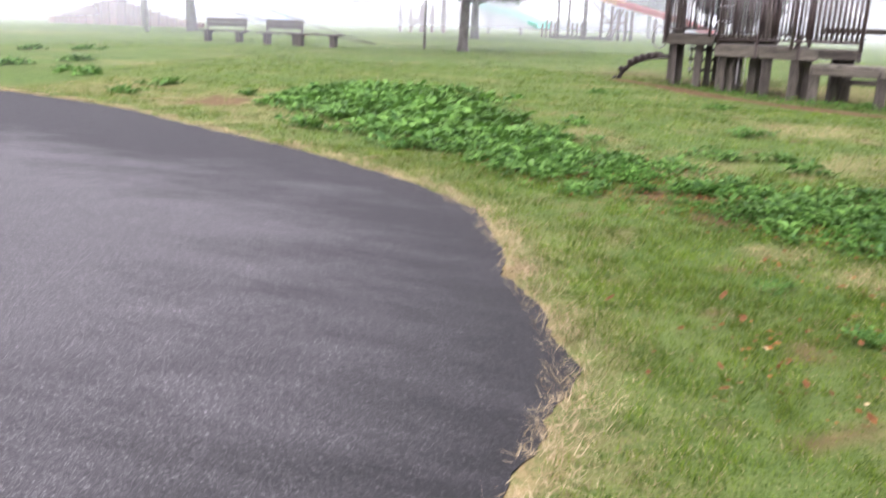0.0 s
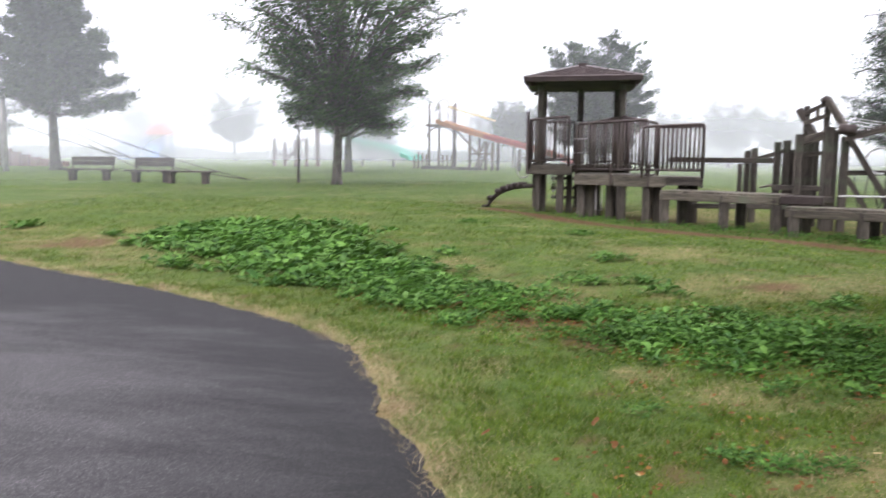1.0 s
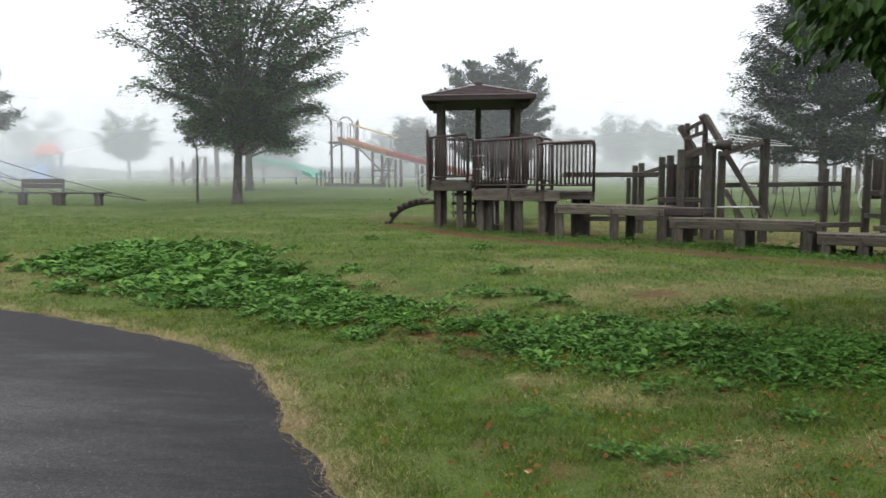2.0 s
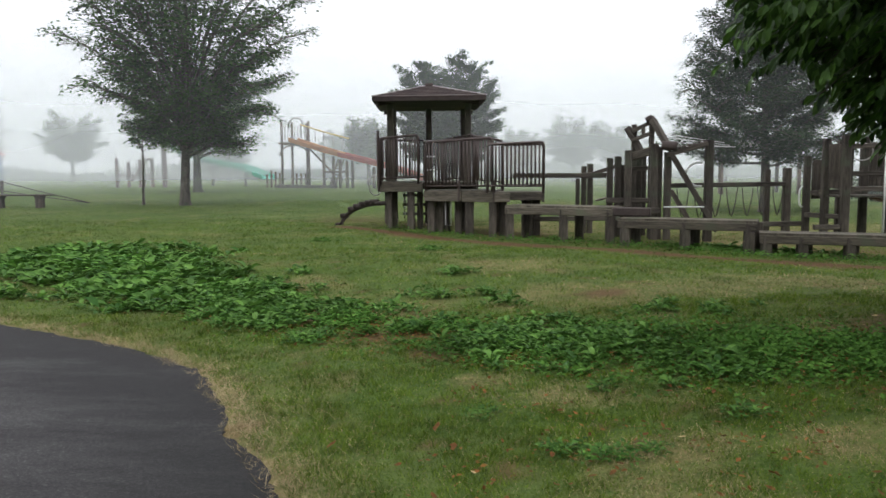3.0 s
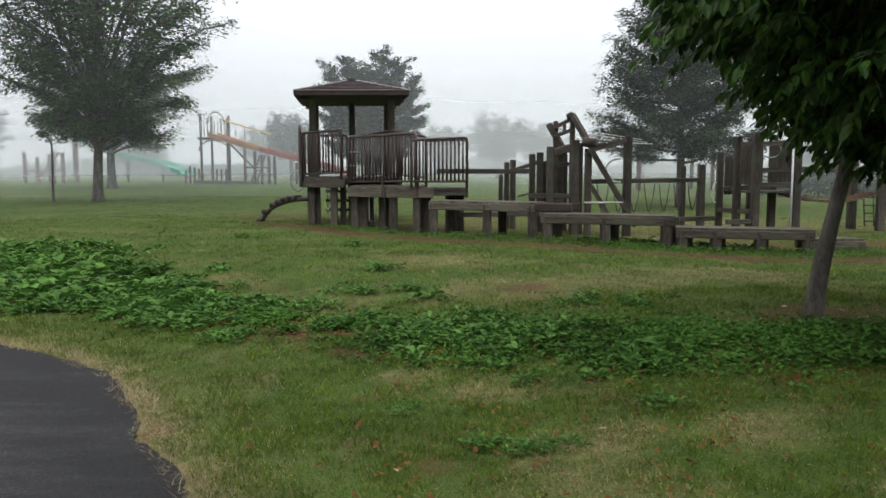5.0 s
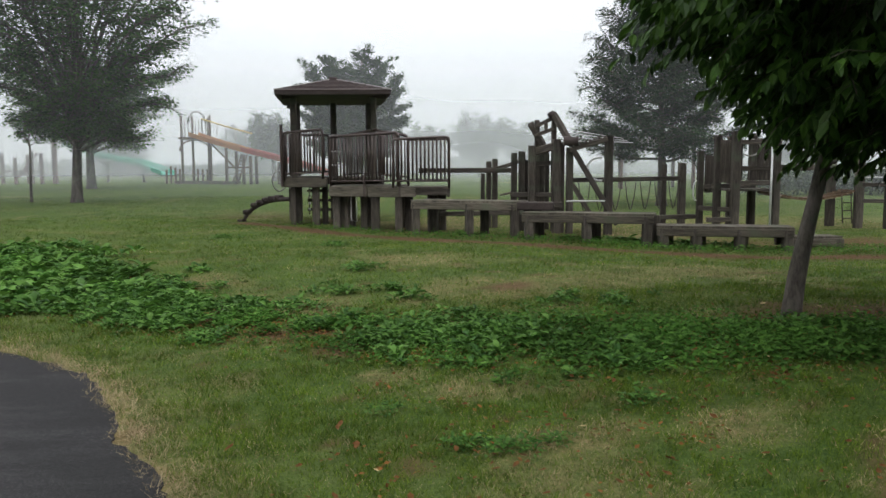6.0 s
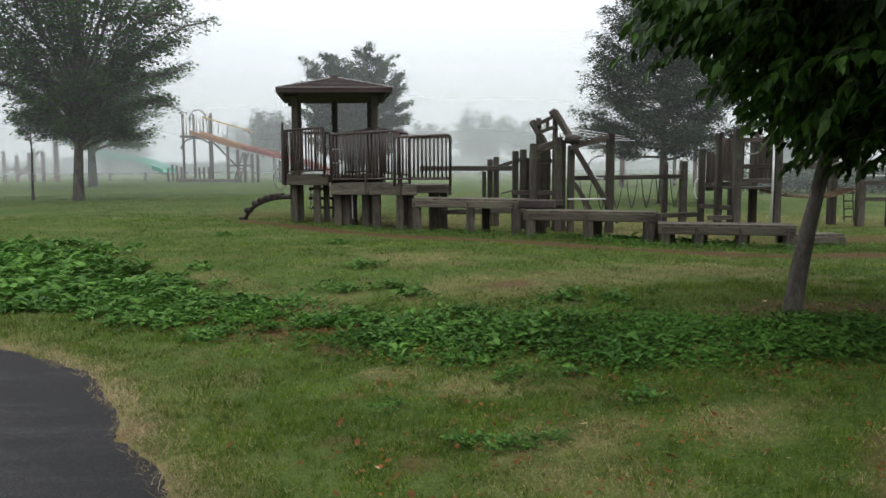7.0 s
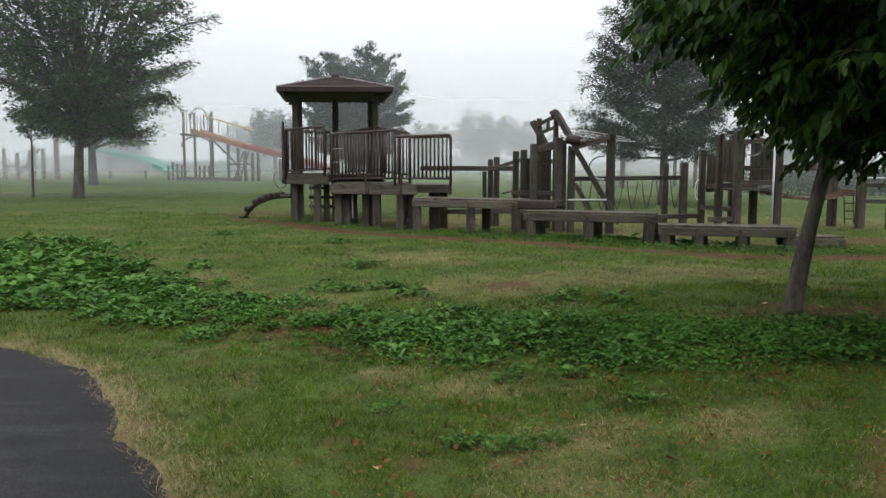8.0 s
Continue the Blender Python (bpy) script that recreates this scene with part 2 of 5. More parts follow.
def edge_distance(x, y):
    """How far a place lies from the asphalt's edge: above zero on the lawn."""
    x, y = np.asarray(x, float), np.asarray(y, float)
    best = np.full(x.shape, 1e9)
    side = np.ones(x.shape)
    for (ax, ay), (bx, by) in zip(EDGE_LINE[:-1], EDGE_LINE[1:]):
        dx, dy = bx - ax, by - ay
        k = np.clip(((x - ax) * dx + (y - ay) * dy) / (dx * dx + dy * dy), 0, 1)
        d = np.hypot(x - ax - k * dx, y - ay - k * dy)
        s = np.sign((y - ay) * dx - (x - ax) * dy)
        near = d < best
        best, side = np.where(near, d, best), np.where(near, s, side)
    return best * side


def height(x, y):
    """The lawn: flat by the path, a low bank under the weeds, then a gentle rise."""
    x, y = np.asarray(x, float), np.asarray(y, float)
    d = edge_distance(x, y)
    h = 0.24 * smooth(1.2, 4.8, d) + 0.12 * smooth(14, 45, y) + 0.02 * np.sin(x * 0.9 + 1) * np.sin(y * 0.7) * smooth(0.5, 3, d)
    h = h - 0.09 * smooth(1.5, 6, x) * smooth(8, 11, y)
    return np.where(d < 0.0, -0.014 * smooth(0.02, 0.15, -d), h)


def ground_z(x, y):
    return float(height(np.array([x]), np.array([y]))[0])


def mesh_from(name, verts, faces, mat, smooth_shade=False):
    me = bpy.data.meshes.new(name)
    verts, faces = np.asarray(verts, np.float32), np.asarray(faces, np.int32)
    k = faces.shape[1]
    me.vertices.add(len(verts))
    me.vertices.foreach_set("co", verts.ravel())
    me.loops.add(faces.size)
    me.loops.foreach_set("vertex_index", faces.ravel())
    me.polygons.add(len(faces))
    me.polygons.foreach_set("loop_start", np.arange(0, faces.size, k, dtype=np.int32))
    me.polygons.foreach_set("use_smooth", np.full(len(faces), smooth_shade))
    me.update(calc_edges=True)
    me.materials.append(mat)
    return me


def spread(lo, hi, mid_lo, mid_hi, fine, coarse_steps):
    inner = np.arange(mid_lo, mid_hi, fine)
    a = mid_lo - (mid_lo - lo) * (np.linspace(1, 0, coarse_steps, endpoint=False) ** 3.0)
    b = mid_hi + (hi - mid_hi) * (np.linspace(0, 1, coarse_steps + 1) ** 3.0)
    return np.concatenate([a, inner, b])


gx, gy = spread(-600, 600, -9, 8, 0.14, 50), spread(-80, 900, 1.0, 20, 0.14, 50)
GX, GY = np.meshgrid(gx, gy)
GZ = height(GX, GY)
idx = np.arange(GX.size).reshape(GX.shape)
quads = np.stack([idx[:-1, :-1], idx[:-1, 1:], idx[1:, 1:], idx[1:, :-1]], -1).reshape(-1, 4)


def patch_mask(x, y, spots):
    """How much of a place belongs to round worn spots (x, y, radius), with ragged rims."""
    x, y = np.asarray(x, float), np.asarray(y, float)
    out = np.zeros(x.shape)
    for sx, sy, r in spots:
        rag = 0.25 * np.sin(x * 5.1 + sx) * np.sin(y * 4.3 + sy) + 0.12 * np.sin(x * 13 + y * 9)
        d = np.hypot((x - sx) / 1.35, y - sy) / r + rag
        out = np.maximum(out, 1 - smooth(0.45, 1.05, d))
    return out


DRY_SPOTS = [(1.14, 8.28, 0.9), (0.95, 4.05, 0.42), (0.52, 5.13, 0.35), (-0.08, 5.54, 0.25), (0.84, 3.6, 0.4), (1.9, 4.1, 0.35), (-2.2, 9.6, 0.6),
             (-0.9, 8.0, 0.5), (-8.5, 11.2, 1.6), (-7.2, 10.6, 1.0), (-11.5, 11.8, 1.5), (2.2, 8.6, 0.8), (-6.5, 9.6, 0.9), (0.3, 10.4, 0.9), (3.6, 9.2, 1.0), (10.5, 17.5, 2.6), (2.0, 17.5, 2.3), (5.2, 17.0, 2.5), (8.0, 18.0, 2.6), (4.5, 14.3, 1.0), (2.6, 3.6, 0.3)]
SOIL_SPOTS = [(8.2, 13.0, 1.2), (3.6, 6.4, 0.6), (4.3, 6.3, 0.6), (-1.6, 7.7, 0.5), (0.2, 6.9, 0.5), (-0.1, 6.6, 0.3), (0.6, 6.5, 0.35), (-0.7, 7.1, 0.3), (-8.6, 11.0, 0.7), (1.2, 8.3, 0.25), (-1.1, 7.0, 0.3), (-0.45, 6.35, 0.25), (3.2, 6.2, 0.5)]
STRIP = [(-3.2, 17.6), (-1.6, 15.4), (0.4, 13.4), (2.64, 12.1), (5.63, 11.0), (8.5, 10.7)]


def strip_distance(x, y):
    best = np.full(np.shape(x), 1e9)
    for (ax, ay), (bx, by) in zip(STRIP[:-1], STRIP[1:]):
        k = np.clip(((x - ax) * (bx - ax) + (y - ay) * (by - ay)) / ((bx - ax) ** 2 + (by - ay) ** 2), 0, 1)
        best = np.minimum(best, np.hypot(x - ax - k * (bx - ax), y - ay - k * (by - ay)))
    return best


def dryness(x, y):
    d = edge_distance(x, y)
    rim = (1 - smooth(0.0, 0.03 + 0.18 * cloud(x, y, 0.35, 71) ** 2, d)) * (d > -0.6)
    mottle = 0.42 * smooth(0.6, 0.88, 0.6 * cloud(x, y, 0.55, 72) + 0.4 * cloud(x, y, 0.17, 73))
    verge = 0.45 * (1 - smooth(0.1, 0.9, d)) * cloud(x, y, 0.22, 74)
    return np.clip(np.maximum(np.maximum(0.5 * patch_mask(x, y, DRY_SPOTS) * (0.5 + cloud(x, y, 0.2, 75)), rim), np.maximum(mottle, verge)), 0, 1)


def bareness(x, y):
    s = strip_distance(x, y)
    along = (1 - smooth(0.1, 0.4 + 0.15 * np.sin(x * 3.1), s)) * 1.0
    yard = 0.75 * smooth(0.3, 1.0, s) * (1 - smooth(1.5, 5.0, s)) * (np.asarray(y) > 11) * (0.5 + 0.5 * np.sin(x * 1.7 + 1) * np.sin(y * 1.3)) * (((x - 0.56) * 2.15 + (y - 14.25) * 2.1) > 0)
    flecks = 0.7 * smooth(0.68, 0.86, 0.5 * cloud(x, y, 0.3, 81) + 0.5 * cloud(x, y, 0.09, 82)) * (np.asarray(y) < 12)
    return np.clip(np.maximum(np.maximum(0.8 * patch_mask(x, y, SOIL_SPOTS), along), np.maximum(yard, flecks)), 0, 1)


def make_lawn():
    m = bpy.data.materials.new("lawn")
    m.use_nodes = True
    n, l = m.node_tree.nodes, m.node_tree.links
    b = n["Principled BSDF"]
    b.inputs["Roughness"].default_value = 1.0
    b.inputs["Specular IOR Level"].default_value = 0.1
    co = n.new("ShaderNodeTexCoord")

    def noise_node(scale, detail=5):
        t = n.new("ShaderNodeTexNoise")
        t.inputs["Scale"].default_value, t.inputs["Detail"].default_value, t.inputs["Roughness"].default_value = scale, detail, 0.7
        l.new(co.outputs["Object"], t.inputs["Vector"])
        return t.outputs[0]

    def blend(f, a, c):
        x = n.new("ShaderNodeMix")
        x.data_type = "RGBA"
        l.new(f, x.inputs["Factor"])
        for k, v in (("A", a), ("B", c)):
            if isinstance(v, tuple):
                x.inputs[k].default_value = (*v, 1)
            else:
                l.new(v, x.inputs[k])
        return x.outputs["Result"]

    def ranged(v, lo, hi):
        r = n.new("ShaderNodeMapRange")
        r.inputs["From Min"].default_value, r.inputs["From Max"].default_value = lo, hi
        l.new(v, r.inputs[0])
        return r.outputs[0]

    fine = noise_node(55, 3)
    green = blend(ranged(noise_node(2.6), 0.38, 0.62), (0.028, 0.06, 0.011), (0.066, 0.104, 0.022))
    green = blend(ranged(noise_node(9.0), 0.5, 0.7), green, (0.024, 0.05, 0.01))
    green = blend(ranged(fine, 0.4, 0.7), green, (0.1, 0.145, 0.036))
    green = blend(ranged(noise_node(0.45), 0.48, 0.85), green, (0.115, 0.13, 0.045))
    at = n.new("ShaderNodeAttribute")
    at.attribute_name = "wear_and_sheen"
    sep = n.new("ShaderNodeSeparateXYZ")
    l.new(at.outputs["Vector"], sep.inputs[0])
    straw = blend(fine, (0.16, 0.115, 0.05), (0.33, 0.25, 0.13))
    soil = blend(ranged(noise_node(14), 0.3, 0.7), (0.055, 0.028, 0.016), (0.15, 0.082, 0.045))
    broken = n.new("ShaderNodeMath")
    broken.operation = "MULTIPLY"
    l.new(sep.outputs["X"], broken.inputs[0])
    l.new(ranged(noise_node(11, 6), 0.3, 0.62), broken.inputs[1])
    c = blend(broken.outputs[0], green, straw)
    c = blend(sep.outputs["Y"], c, soil)
    l.new(c, b.inputs["Base Color"])
    bp = n.new("ShaderNodeBump")
    bp.inputs["Strength"].default_value, bp.inputs["Distance"].default_value = 0.8, 0.03
    l.new(fine, bp.inputs["Height"])
    l.new(bp.outputs[0], b.inputs["Normal"])
    return m


def wear(me, x, y):
    at = me.attributes.new("wear_and_sheen", "FLOAT_VECTOR", "POINT")
    at.data.foreach_set("vector", np.stack([dryness(x, y), bareness(x, y), np.zeros(np.shape(x))], -1).astype(np.float32).ravel())


LAWN = make_lawn()
ground_mesh = mesh_from("ground", np.stack([GX, GY, GZ], -1).reshape(-1, 3), quads, LAWN, True)
wear(ground_mesh, GX.ravel(), GY.ravel())
ground = tagged(new("ground", ground_mesh), "green mown lawn with dry straw patches", "lawn", kind="structure")

# the asphalt, a slab with a ragged rim
rng = np.random.default_rng(3)
fine_edge = spline([tuple(p) for p in EDGE_LINE], 0.05)
rag = np.convolve(rng.normal(0, 1, len(fine_edge) + 8), np.ones(5) / 5, "valid")[: len(fine_edge)]
slow = np.convolve(rng.normal(0, 1, len(fine_edge) + 80), np.ones(25) / 25, "valid")[: len(fine_edge)]
bm = bmesh.new()
rim_points = [(v.x + 0.01 + 0.04 * r + 0.09 * q, v.y + 0.03 * r + 0.05 * q) for v, r, q in zip(fine_edge, rag, slow)]
top = [bm.verts.new((x, y, 0.004)) for x, y in rim_points + [(-60, -9), (-60, 13.5)]]
low = [bm.verts.new((v.co.x, v.co.y, -0.08)) for v in top]
bm.faces.new(top)
for i in range(len(top)):
    j = (i + 1) % len(top)
    bm.faces.new((top[i], low[i], low[j], top[j]))
bmesh.ops.triangulate(bm, faces=[f for f in bm.faces if len(f.verts) > 4])
bmesh.ops.recalc_face_normals(bm, faces=bm.faces)
me = bpy.data.meshes.new("path")
bm.to_mesh(me)
bm.free()
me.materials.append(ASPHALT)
tagged(new("path", me), "dark grey asphalt path with a ragged edge", "path", kind="structure")


# ---- builders ----


def thing(name, at, label, category, group=""):
    ob = new(name)
    ob.empty_display_size = 0.2
    ob.location = at
    return tagged(ob, label, category, group)


def world_place(ob):
    p, m = ob, Vector((0, 0, 0))
    while p:
        m = m + p.location
        p = p.parent
    return m


def part(name, bm, mat, parent, label="", smooth_shade=False):
    """Links a bmesh, given in world places, as one mesh under a thing or a part."""
    me = bpy.data.meshes.new(name)
    origin = world_place(parent)
    bmesh.ops.translate(bm, vec=-origin, verts=bm.verts)
    bmesh.ops.recalc_face_normals(bm, faces=bm.faces)
    bm.to_mesh(me)
    bm.free()
    me.materials.append(mat)
    if smooth_shade:
        me.polygons.foreach_set("use_smooth", [True] * len(me.polygons))
    ob = new(name, me)
    ob.parent = parent
    return tagged(ob, label)


def prism(w, d, length, chamfer):
    """A squared timber along +z with broken edges, slightly uneven."""
    bm = bmesh.new()
    c, x, y = chamfer, w / 2, d / 2
    sec = [(x - c, -y), (x, -y + c), (x, y - c), (x - c, y), (-x + c, y), (-x, y - c), (-x, -y + c), (-x + c, -y)]
    levels = [(0, 0.97), (min(0.02, length * 0.1), 1), (length - min(0.02, length * 0.1), 1), (length, 0.93)]
    rings = [[bm.verts.new((px * k, py * k, z)) for px, py in sec] for z, k in levels]
    for a, b in zip(rings[:-1], rings[1:]):
        for i in range(8):
            bm.faces.new((a[i], a[(i + 1) % 8], b[(i + 1) % 8], b[i]))
    bm.faces.new(rings[0][::-1])
    bm.faces.new(rings[-1])
    return bm


def timber(name, a, b, w, d, mat, parent, label="", turn=0.0):
    """A squared timber from a to b; w lies across, d stands up (or points ahead for posts)."""
    a, b = Vector(a), Vector(b)
    way = b - a
    bm = prism(w, d, way.length, min(w, d) * 0.12)
    bmesh.ops.recalc_face_normals(bm, faces=bm.faces)
    me = bpy.data.meshes.new(name)
    bm.to_mesh(me)
    bm.free()
    me.materials.append(mat)
    ob = new(name, me)
    ob.parent = parent
    z = way.normalized()
    up = Vector((0, 1, 0)) if abs(z.z) > 0.9 else Vector((0, 0, 1))
    x = up.cross(z).normalized()
    y = z.cross(x)
    m = Matrix((x, y, z)).transposed().to_4x4()
    ob.matrix_basis = Matrix.Translation(a - world_place(parent)) @ m @ Matrix.Rotation(turn, 4, "Z")
    return tagged(ob, label)


def tube(bm, pts, r, sides=8, r_end=None):
    pts = [Vector(p) for p in pts]
    rings = []
    for i, p in enumerate(pts):
        way = (pts[min(i + 1, len(pts) - 1)] - pts[max(i - 1, 0)]).normalized()
        up = Vector((1, 0, 0)) if abs(way.z) > 0.8 else Vector((0, 0, 1))
        x = way.cross(up).normalized()
        y = way.cross(x)
        rr = r if r_end is None else r + (r_end - r) * i / (len(pts) - 1)
        rings.append([bm.verts.new(p + rr * (math.cos(a) * x + math.sin(a) * y)) for a in (2 * math.pi * k / sides for k in range(sides))])
    for a, b in zip(rings[:-1], rings[1:]):
        for i in range(sides):
            bm.faces.new((a[i], a[(i + 1) % sides], b[(i + 1) % sides], b[i]))
    bm.faces.new(rings[0][::-1])
    bm.faces.new(rings[-1])
    return bm


def pipe(name, pts, r, mat, parent, label="", sides=8, r_end=None):
    return part(name, tube(bmesh.new(), pts, r, sides, r_end), mat, parent, label, True)


def solid(name, bottom, top, mat, parent, label=""):
    """A closed body between two rings of the same number of corners."""
    bm = bmesh.new()
    lo, hi = [bm.verts.new(p) for p in bottom], [bm.verts.new(p) for p in top]
    bm.faces.new(lo[::-1])
    bm.faces.new(hi)
    for i in range(len(lo)):
        j = (i + 1) % len(lo)
        bm.faces.new((lo[i], lo[j], hi[j], hi[i]))
    return part(name, bm, mat, parent, label)


def mixp(a, b, t):
    return tuple(x + (y - x) * t for x, y in zip(a, b))


# ---- the roofed play tower ----


def railing(parent, a, b, top_a, top_b, low_a, low_b, bars, end_post=True):
    """A steel railing panel in plan from a to b: bent top rail, bottom rail, upright bars."""
    mid = part("railing", tube(bmesh.new(), [(*a, low_a), (*b, low_b)], 0.02), RAIL, parent, "brown painted steel railing", True)
    r = 0.05
    k = r / max(0.2, math.dist(a, b))
    p0, p1 = mixp(a, b, k), mixp(a, b, 1 - k)
    run = [(*a, low_a - 0.14), (*a, top_a - r), (*mixp(a, b, k * 0.3), top_a - 0.3 * r), (*p0, top_a), (*p1, top_b), (*mixp(a, b, 1 - k * 0.3), top_b - 0.3 * r), (*b, top_b - r), (*b, low_b - 0.14)]
    part("top_rail", tube(bmesh.new(), run, 0.026), RAIL, mid, "", True)
    for i in range(1, bars):
        t = i / bars
        q = mixp(a, b, t)
        part("baluster", tube(bmesh.new(), [(*q, low_a + (low_b - low_a) * t), (*q, top_a + (top_b - top_a) * t)], 0.0165, 6), RAIL, mid, "", True)
    return mid


def planks(name, parent, corners, z, count, mat):
    """Deck boards across a four-cornered deck (front left, front right, back right, back left)."""
    fl, fr, br, bl = corners
    for i in range(count):
        t0, t1 = (i + 0.04) / count, (i + 0.96) / count
        q = [mixp(fl, bl, t0), mixp(fr, br, t0), mixp(fr, br, t1), mixp(fl, bl, t1)]
        solid(name, [(*p, z - 0.035) for p in q], [(*p, z) for p in q], mat, parent)


tower = thing("play_tower", (-0.9, 17.0, 0.25), "dark timber play tower with a hipped roof and steel railings", "play tower")
GROUND_LOW = 0.05
# the main deck under the roof
A_FL, A_FR, A_BR, A_BL = (-2.3, 16.9), (-1.4, 16.6), (-0.25, 18.95), (-2.5, 19.0)
planks("deck_board", tower, (A_FL, (-0.3, 16.5), A_BR, A_BL), 1.25, 12, TIMBER)
timber("beam", (-2.28, 16.92, 1.14), (-1.36, 16.62, 1.14), 0.07, 0.19, TIMBER_PALE, tower)
timber("beam", (-2.32, 16.95, 1.14), (-2.5, 18.95, 1.14), 0.07, 0.19, TIMBER, tower)
timber("beam", (-2.5, 18.98, 1.14), (-0.25, 18.95, 1.14), 0.07, 0.19, TIMBER, tower)
timber("beam", (-0.27, 16.9, 1.14), (-0.25, 18.9, 1.14), 0.07, 0.19, TIMBER, tower)
for x, y, w in ((-2.1, 17.0, 0.12), (-2.02, 17.2, 0.15), (-1.62, 16.85, 0.15), (-1.45, 17.1, 0.12), (-2.35, 18.8, 0.15), (-0.5, 18.8, 0.15), (-1.4, 18.8, 0.14)):
    timber("leg", (x, y, GROUND_LOW), (x, y, 1.1), w, w, TIMBER, tower)
for x, y in ((-2.08, 17.15), (-0.41, 17.05), (-2.2, 18.75), (-0.56, 18.75), (-1.36, 18.65)):
    timber("roof_post", (x, y, 1.24), (x, y, 2.95), 0.135, 0.135, TIMBER, tower)
# roof: soffit, fascias, four slopes, ridge caps and a cap
R_FL, R_FR, R_BR, R_BL = (-2.34, 16.4), (-0.05, 16.3), (-0.3, 19.3), (-2.56, 19.3)
APEX = (-1.29, 17.82)
rim4 = [R_FL, R_FR, R_BR, R_BL]
inner4 = [mixp(p, APEX, 0.03) for p in rim4]
solid("soffit", [(*p, 2.905) for p in inner4], [(*p, 2.925) for p in inner4], EAVE, tower, "dark boarded soffit")
for i in range(4):
    p, q = rim4[i], rim4[(i + 1) % 4]
    timber("fascia", (*p, 2.95), (*q, 2.95), 0.04, 0.09, EAVE, tower)
    p2, q2 = mixp(p, APEX, -0.02), mixp(q, APEX, -0.02)
    slope = solid("roof_slope", [(*p2, 2.98), (*q2, 2.98), (*mixp(q2, APEX, 0.93), 3.315), (*mixp(p2, APEX, 0.93), 3.315)],
                  [(*p2, 2.998), (*q2, 2.998), (*mixp(q2, APEX, 0.93), 3.335), (*mixp(p2, APEX, 0.93), 3.335)], ROOF, tower, "brown shingle roof slope")
    for j in range(1, 7):
        u0, u1 = j / 7.0 * 0.92, j / 7.0 * 0.92 + 0.012
        z0, z1 = 3.002 + 0.36 * u0, 3.002 + 0.36 * u1
        a0, b0, a1, b1 = mixp(p2, APEX, u0), mixp(q2, APEX, u0), mixp(p2, APEX, u1), mixp(q2, APEX, u1)
        solid("shingle_course", [(*a0, z0 - 0.01), (*b0, z0 - 0.01), (*b1, z1 - 0.01), (*a1, z1 - 0.01)], [(*a0, z0 + 0.012), (*b0, z0 + 0.012), (*b1, z1 + 0.008), (*a1, z1 + 0.008)], ROOF, slope)
    pipe("ridge_cap", [(*p2, 3.005), (*mixp(p2, APEX, 0.95), 3.35)], 0.017, STEEL_GREY, tower, "pale metal ridge cap", 6)
cap4 = [mixp(APEX, p, 0.09) for p in rim4]
solid("roof_cap", [(*p, 3.31) for p in cap4], [(*mixp(p, APEX, 0.15), 3.395) for p in cap4], EAVE, tower, "small square roof cap")
for i in range(4):
    timber("rafter", (*mixp(rim4[i], APEX, 0.08), 2.87), (*APEX, 3.14), 0.06, 0.1, EAVE, tower)
# railings
railing(tower, (-2.27, 16.88), (-1.44, 16.58), 2.17, 2.22, 1.32, 1.36, 13)
timber("railing_post", (-2.31, 16.86, 1.05), (-2.31, 16.86, 2.33), 0.05, 0.07, RAIL, tower, "brown steel corner post")
railing(tower, (-2.33, 16.95), (-2.5, 18.9), 2.2, 2.2, 1.35, 1.35, 15)
railing(tower, (-2.4, 18.98), (-1.5, 18.98), 2.2, 2.2, 1.35, 1.35, 8)
railing(tower, (-0.28, 17.0), (-0.26, 18.9), 2.2, 2.2, 1.35, 1.35, 16)
# the lower deck in front
B_FL, B_FR, B_BR, B_BL = (-1.25, 15.9), (0.12, 15.15), (0.3, 16.5), (-1.0, 17.0)
planks("deck_board", tower, (B_FL, B_FR, B_BR, B_BL), 1.1, 8, TIMBER)
timber("beam", (-1.25, 15.9, 0.985), (-0.5, 15.5, 0.985), 0.07, 0.2, TIMBER_PALE, tower)
timber("beam", (-0.48, 15.49, 0.985), (0.13, 15.14, 0.985), 0.07, 0.2, TIMBER_PALE, tower)
timber("beam", (0.14, 15.18, 0.985), (0.3, 16.5, 0.985), 0.07, 0.19, TIMBER, tower)
timber("beam", (-1.2, 15.95, 0.985), (-1.0, 17.0, 0.985), 0.07, 0.19, TIMBER, tower)
for x, y, w in ((-1.13, 16.0, 0.15), (-0.98, 16.15, 0.18), (-0.88, 16.5, 0.2), (-0.58, 15.85, 0.14), (-0.35, 15.5, 0.17), (-0.52, 16.6, 0.15), (0.1, 15.25, 0.15), (0.2, 16.4, 0.15)):
    timber("leg", (x, y, GROUND_LOW), (x, y, 1.02), w, w, TIMBER, tower)
railing(tower, (-1.23, 15.88), (0.09, 15.17), 2.05, 2.1, 1.18, 1.2, 19)
railing(tower, (-1.05, 17.25), (-0.3, 16.95), 2.12, 2.24, 1.3, 1.34, 13)
railing(tower, (-0.3, 16.95), (0.3, 16.6), 2.2, 2.1, 1.3, 1.25, 10)
for x, y in ((-0.56, 15.5), (0.12, 15.12)):
    timber("railing_post", (x, y, 0.88), (x, y, 1.3), 0.05, 0.05, RAIL, tower, "brown steel railing foot")
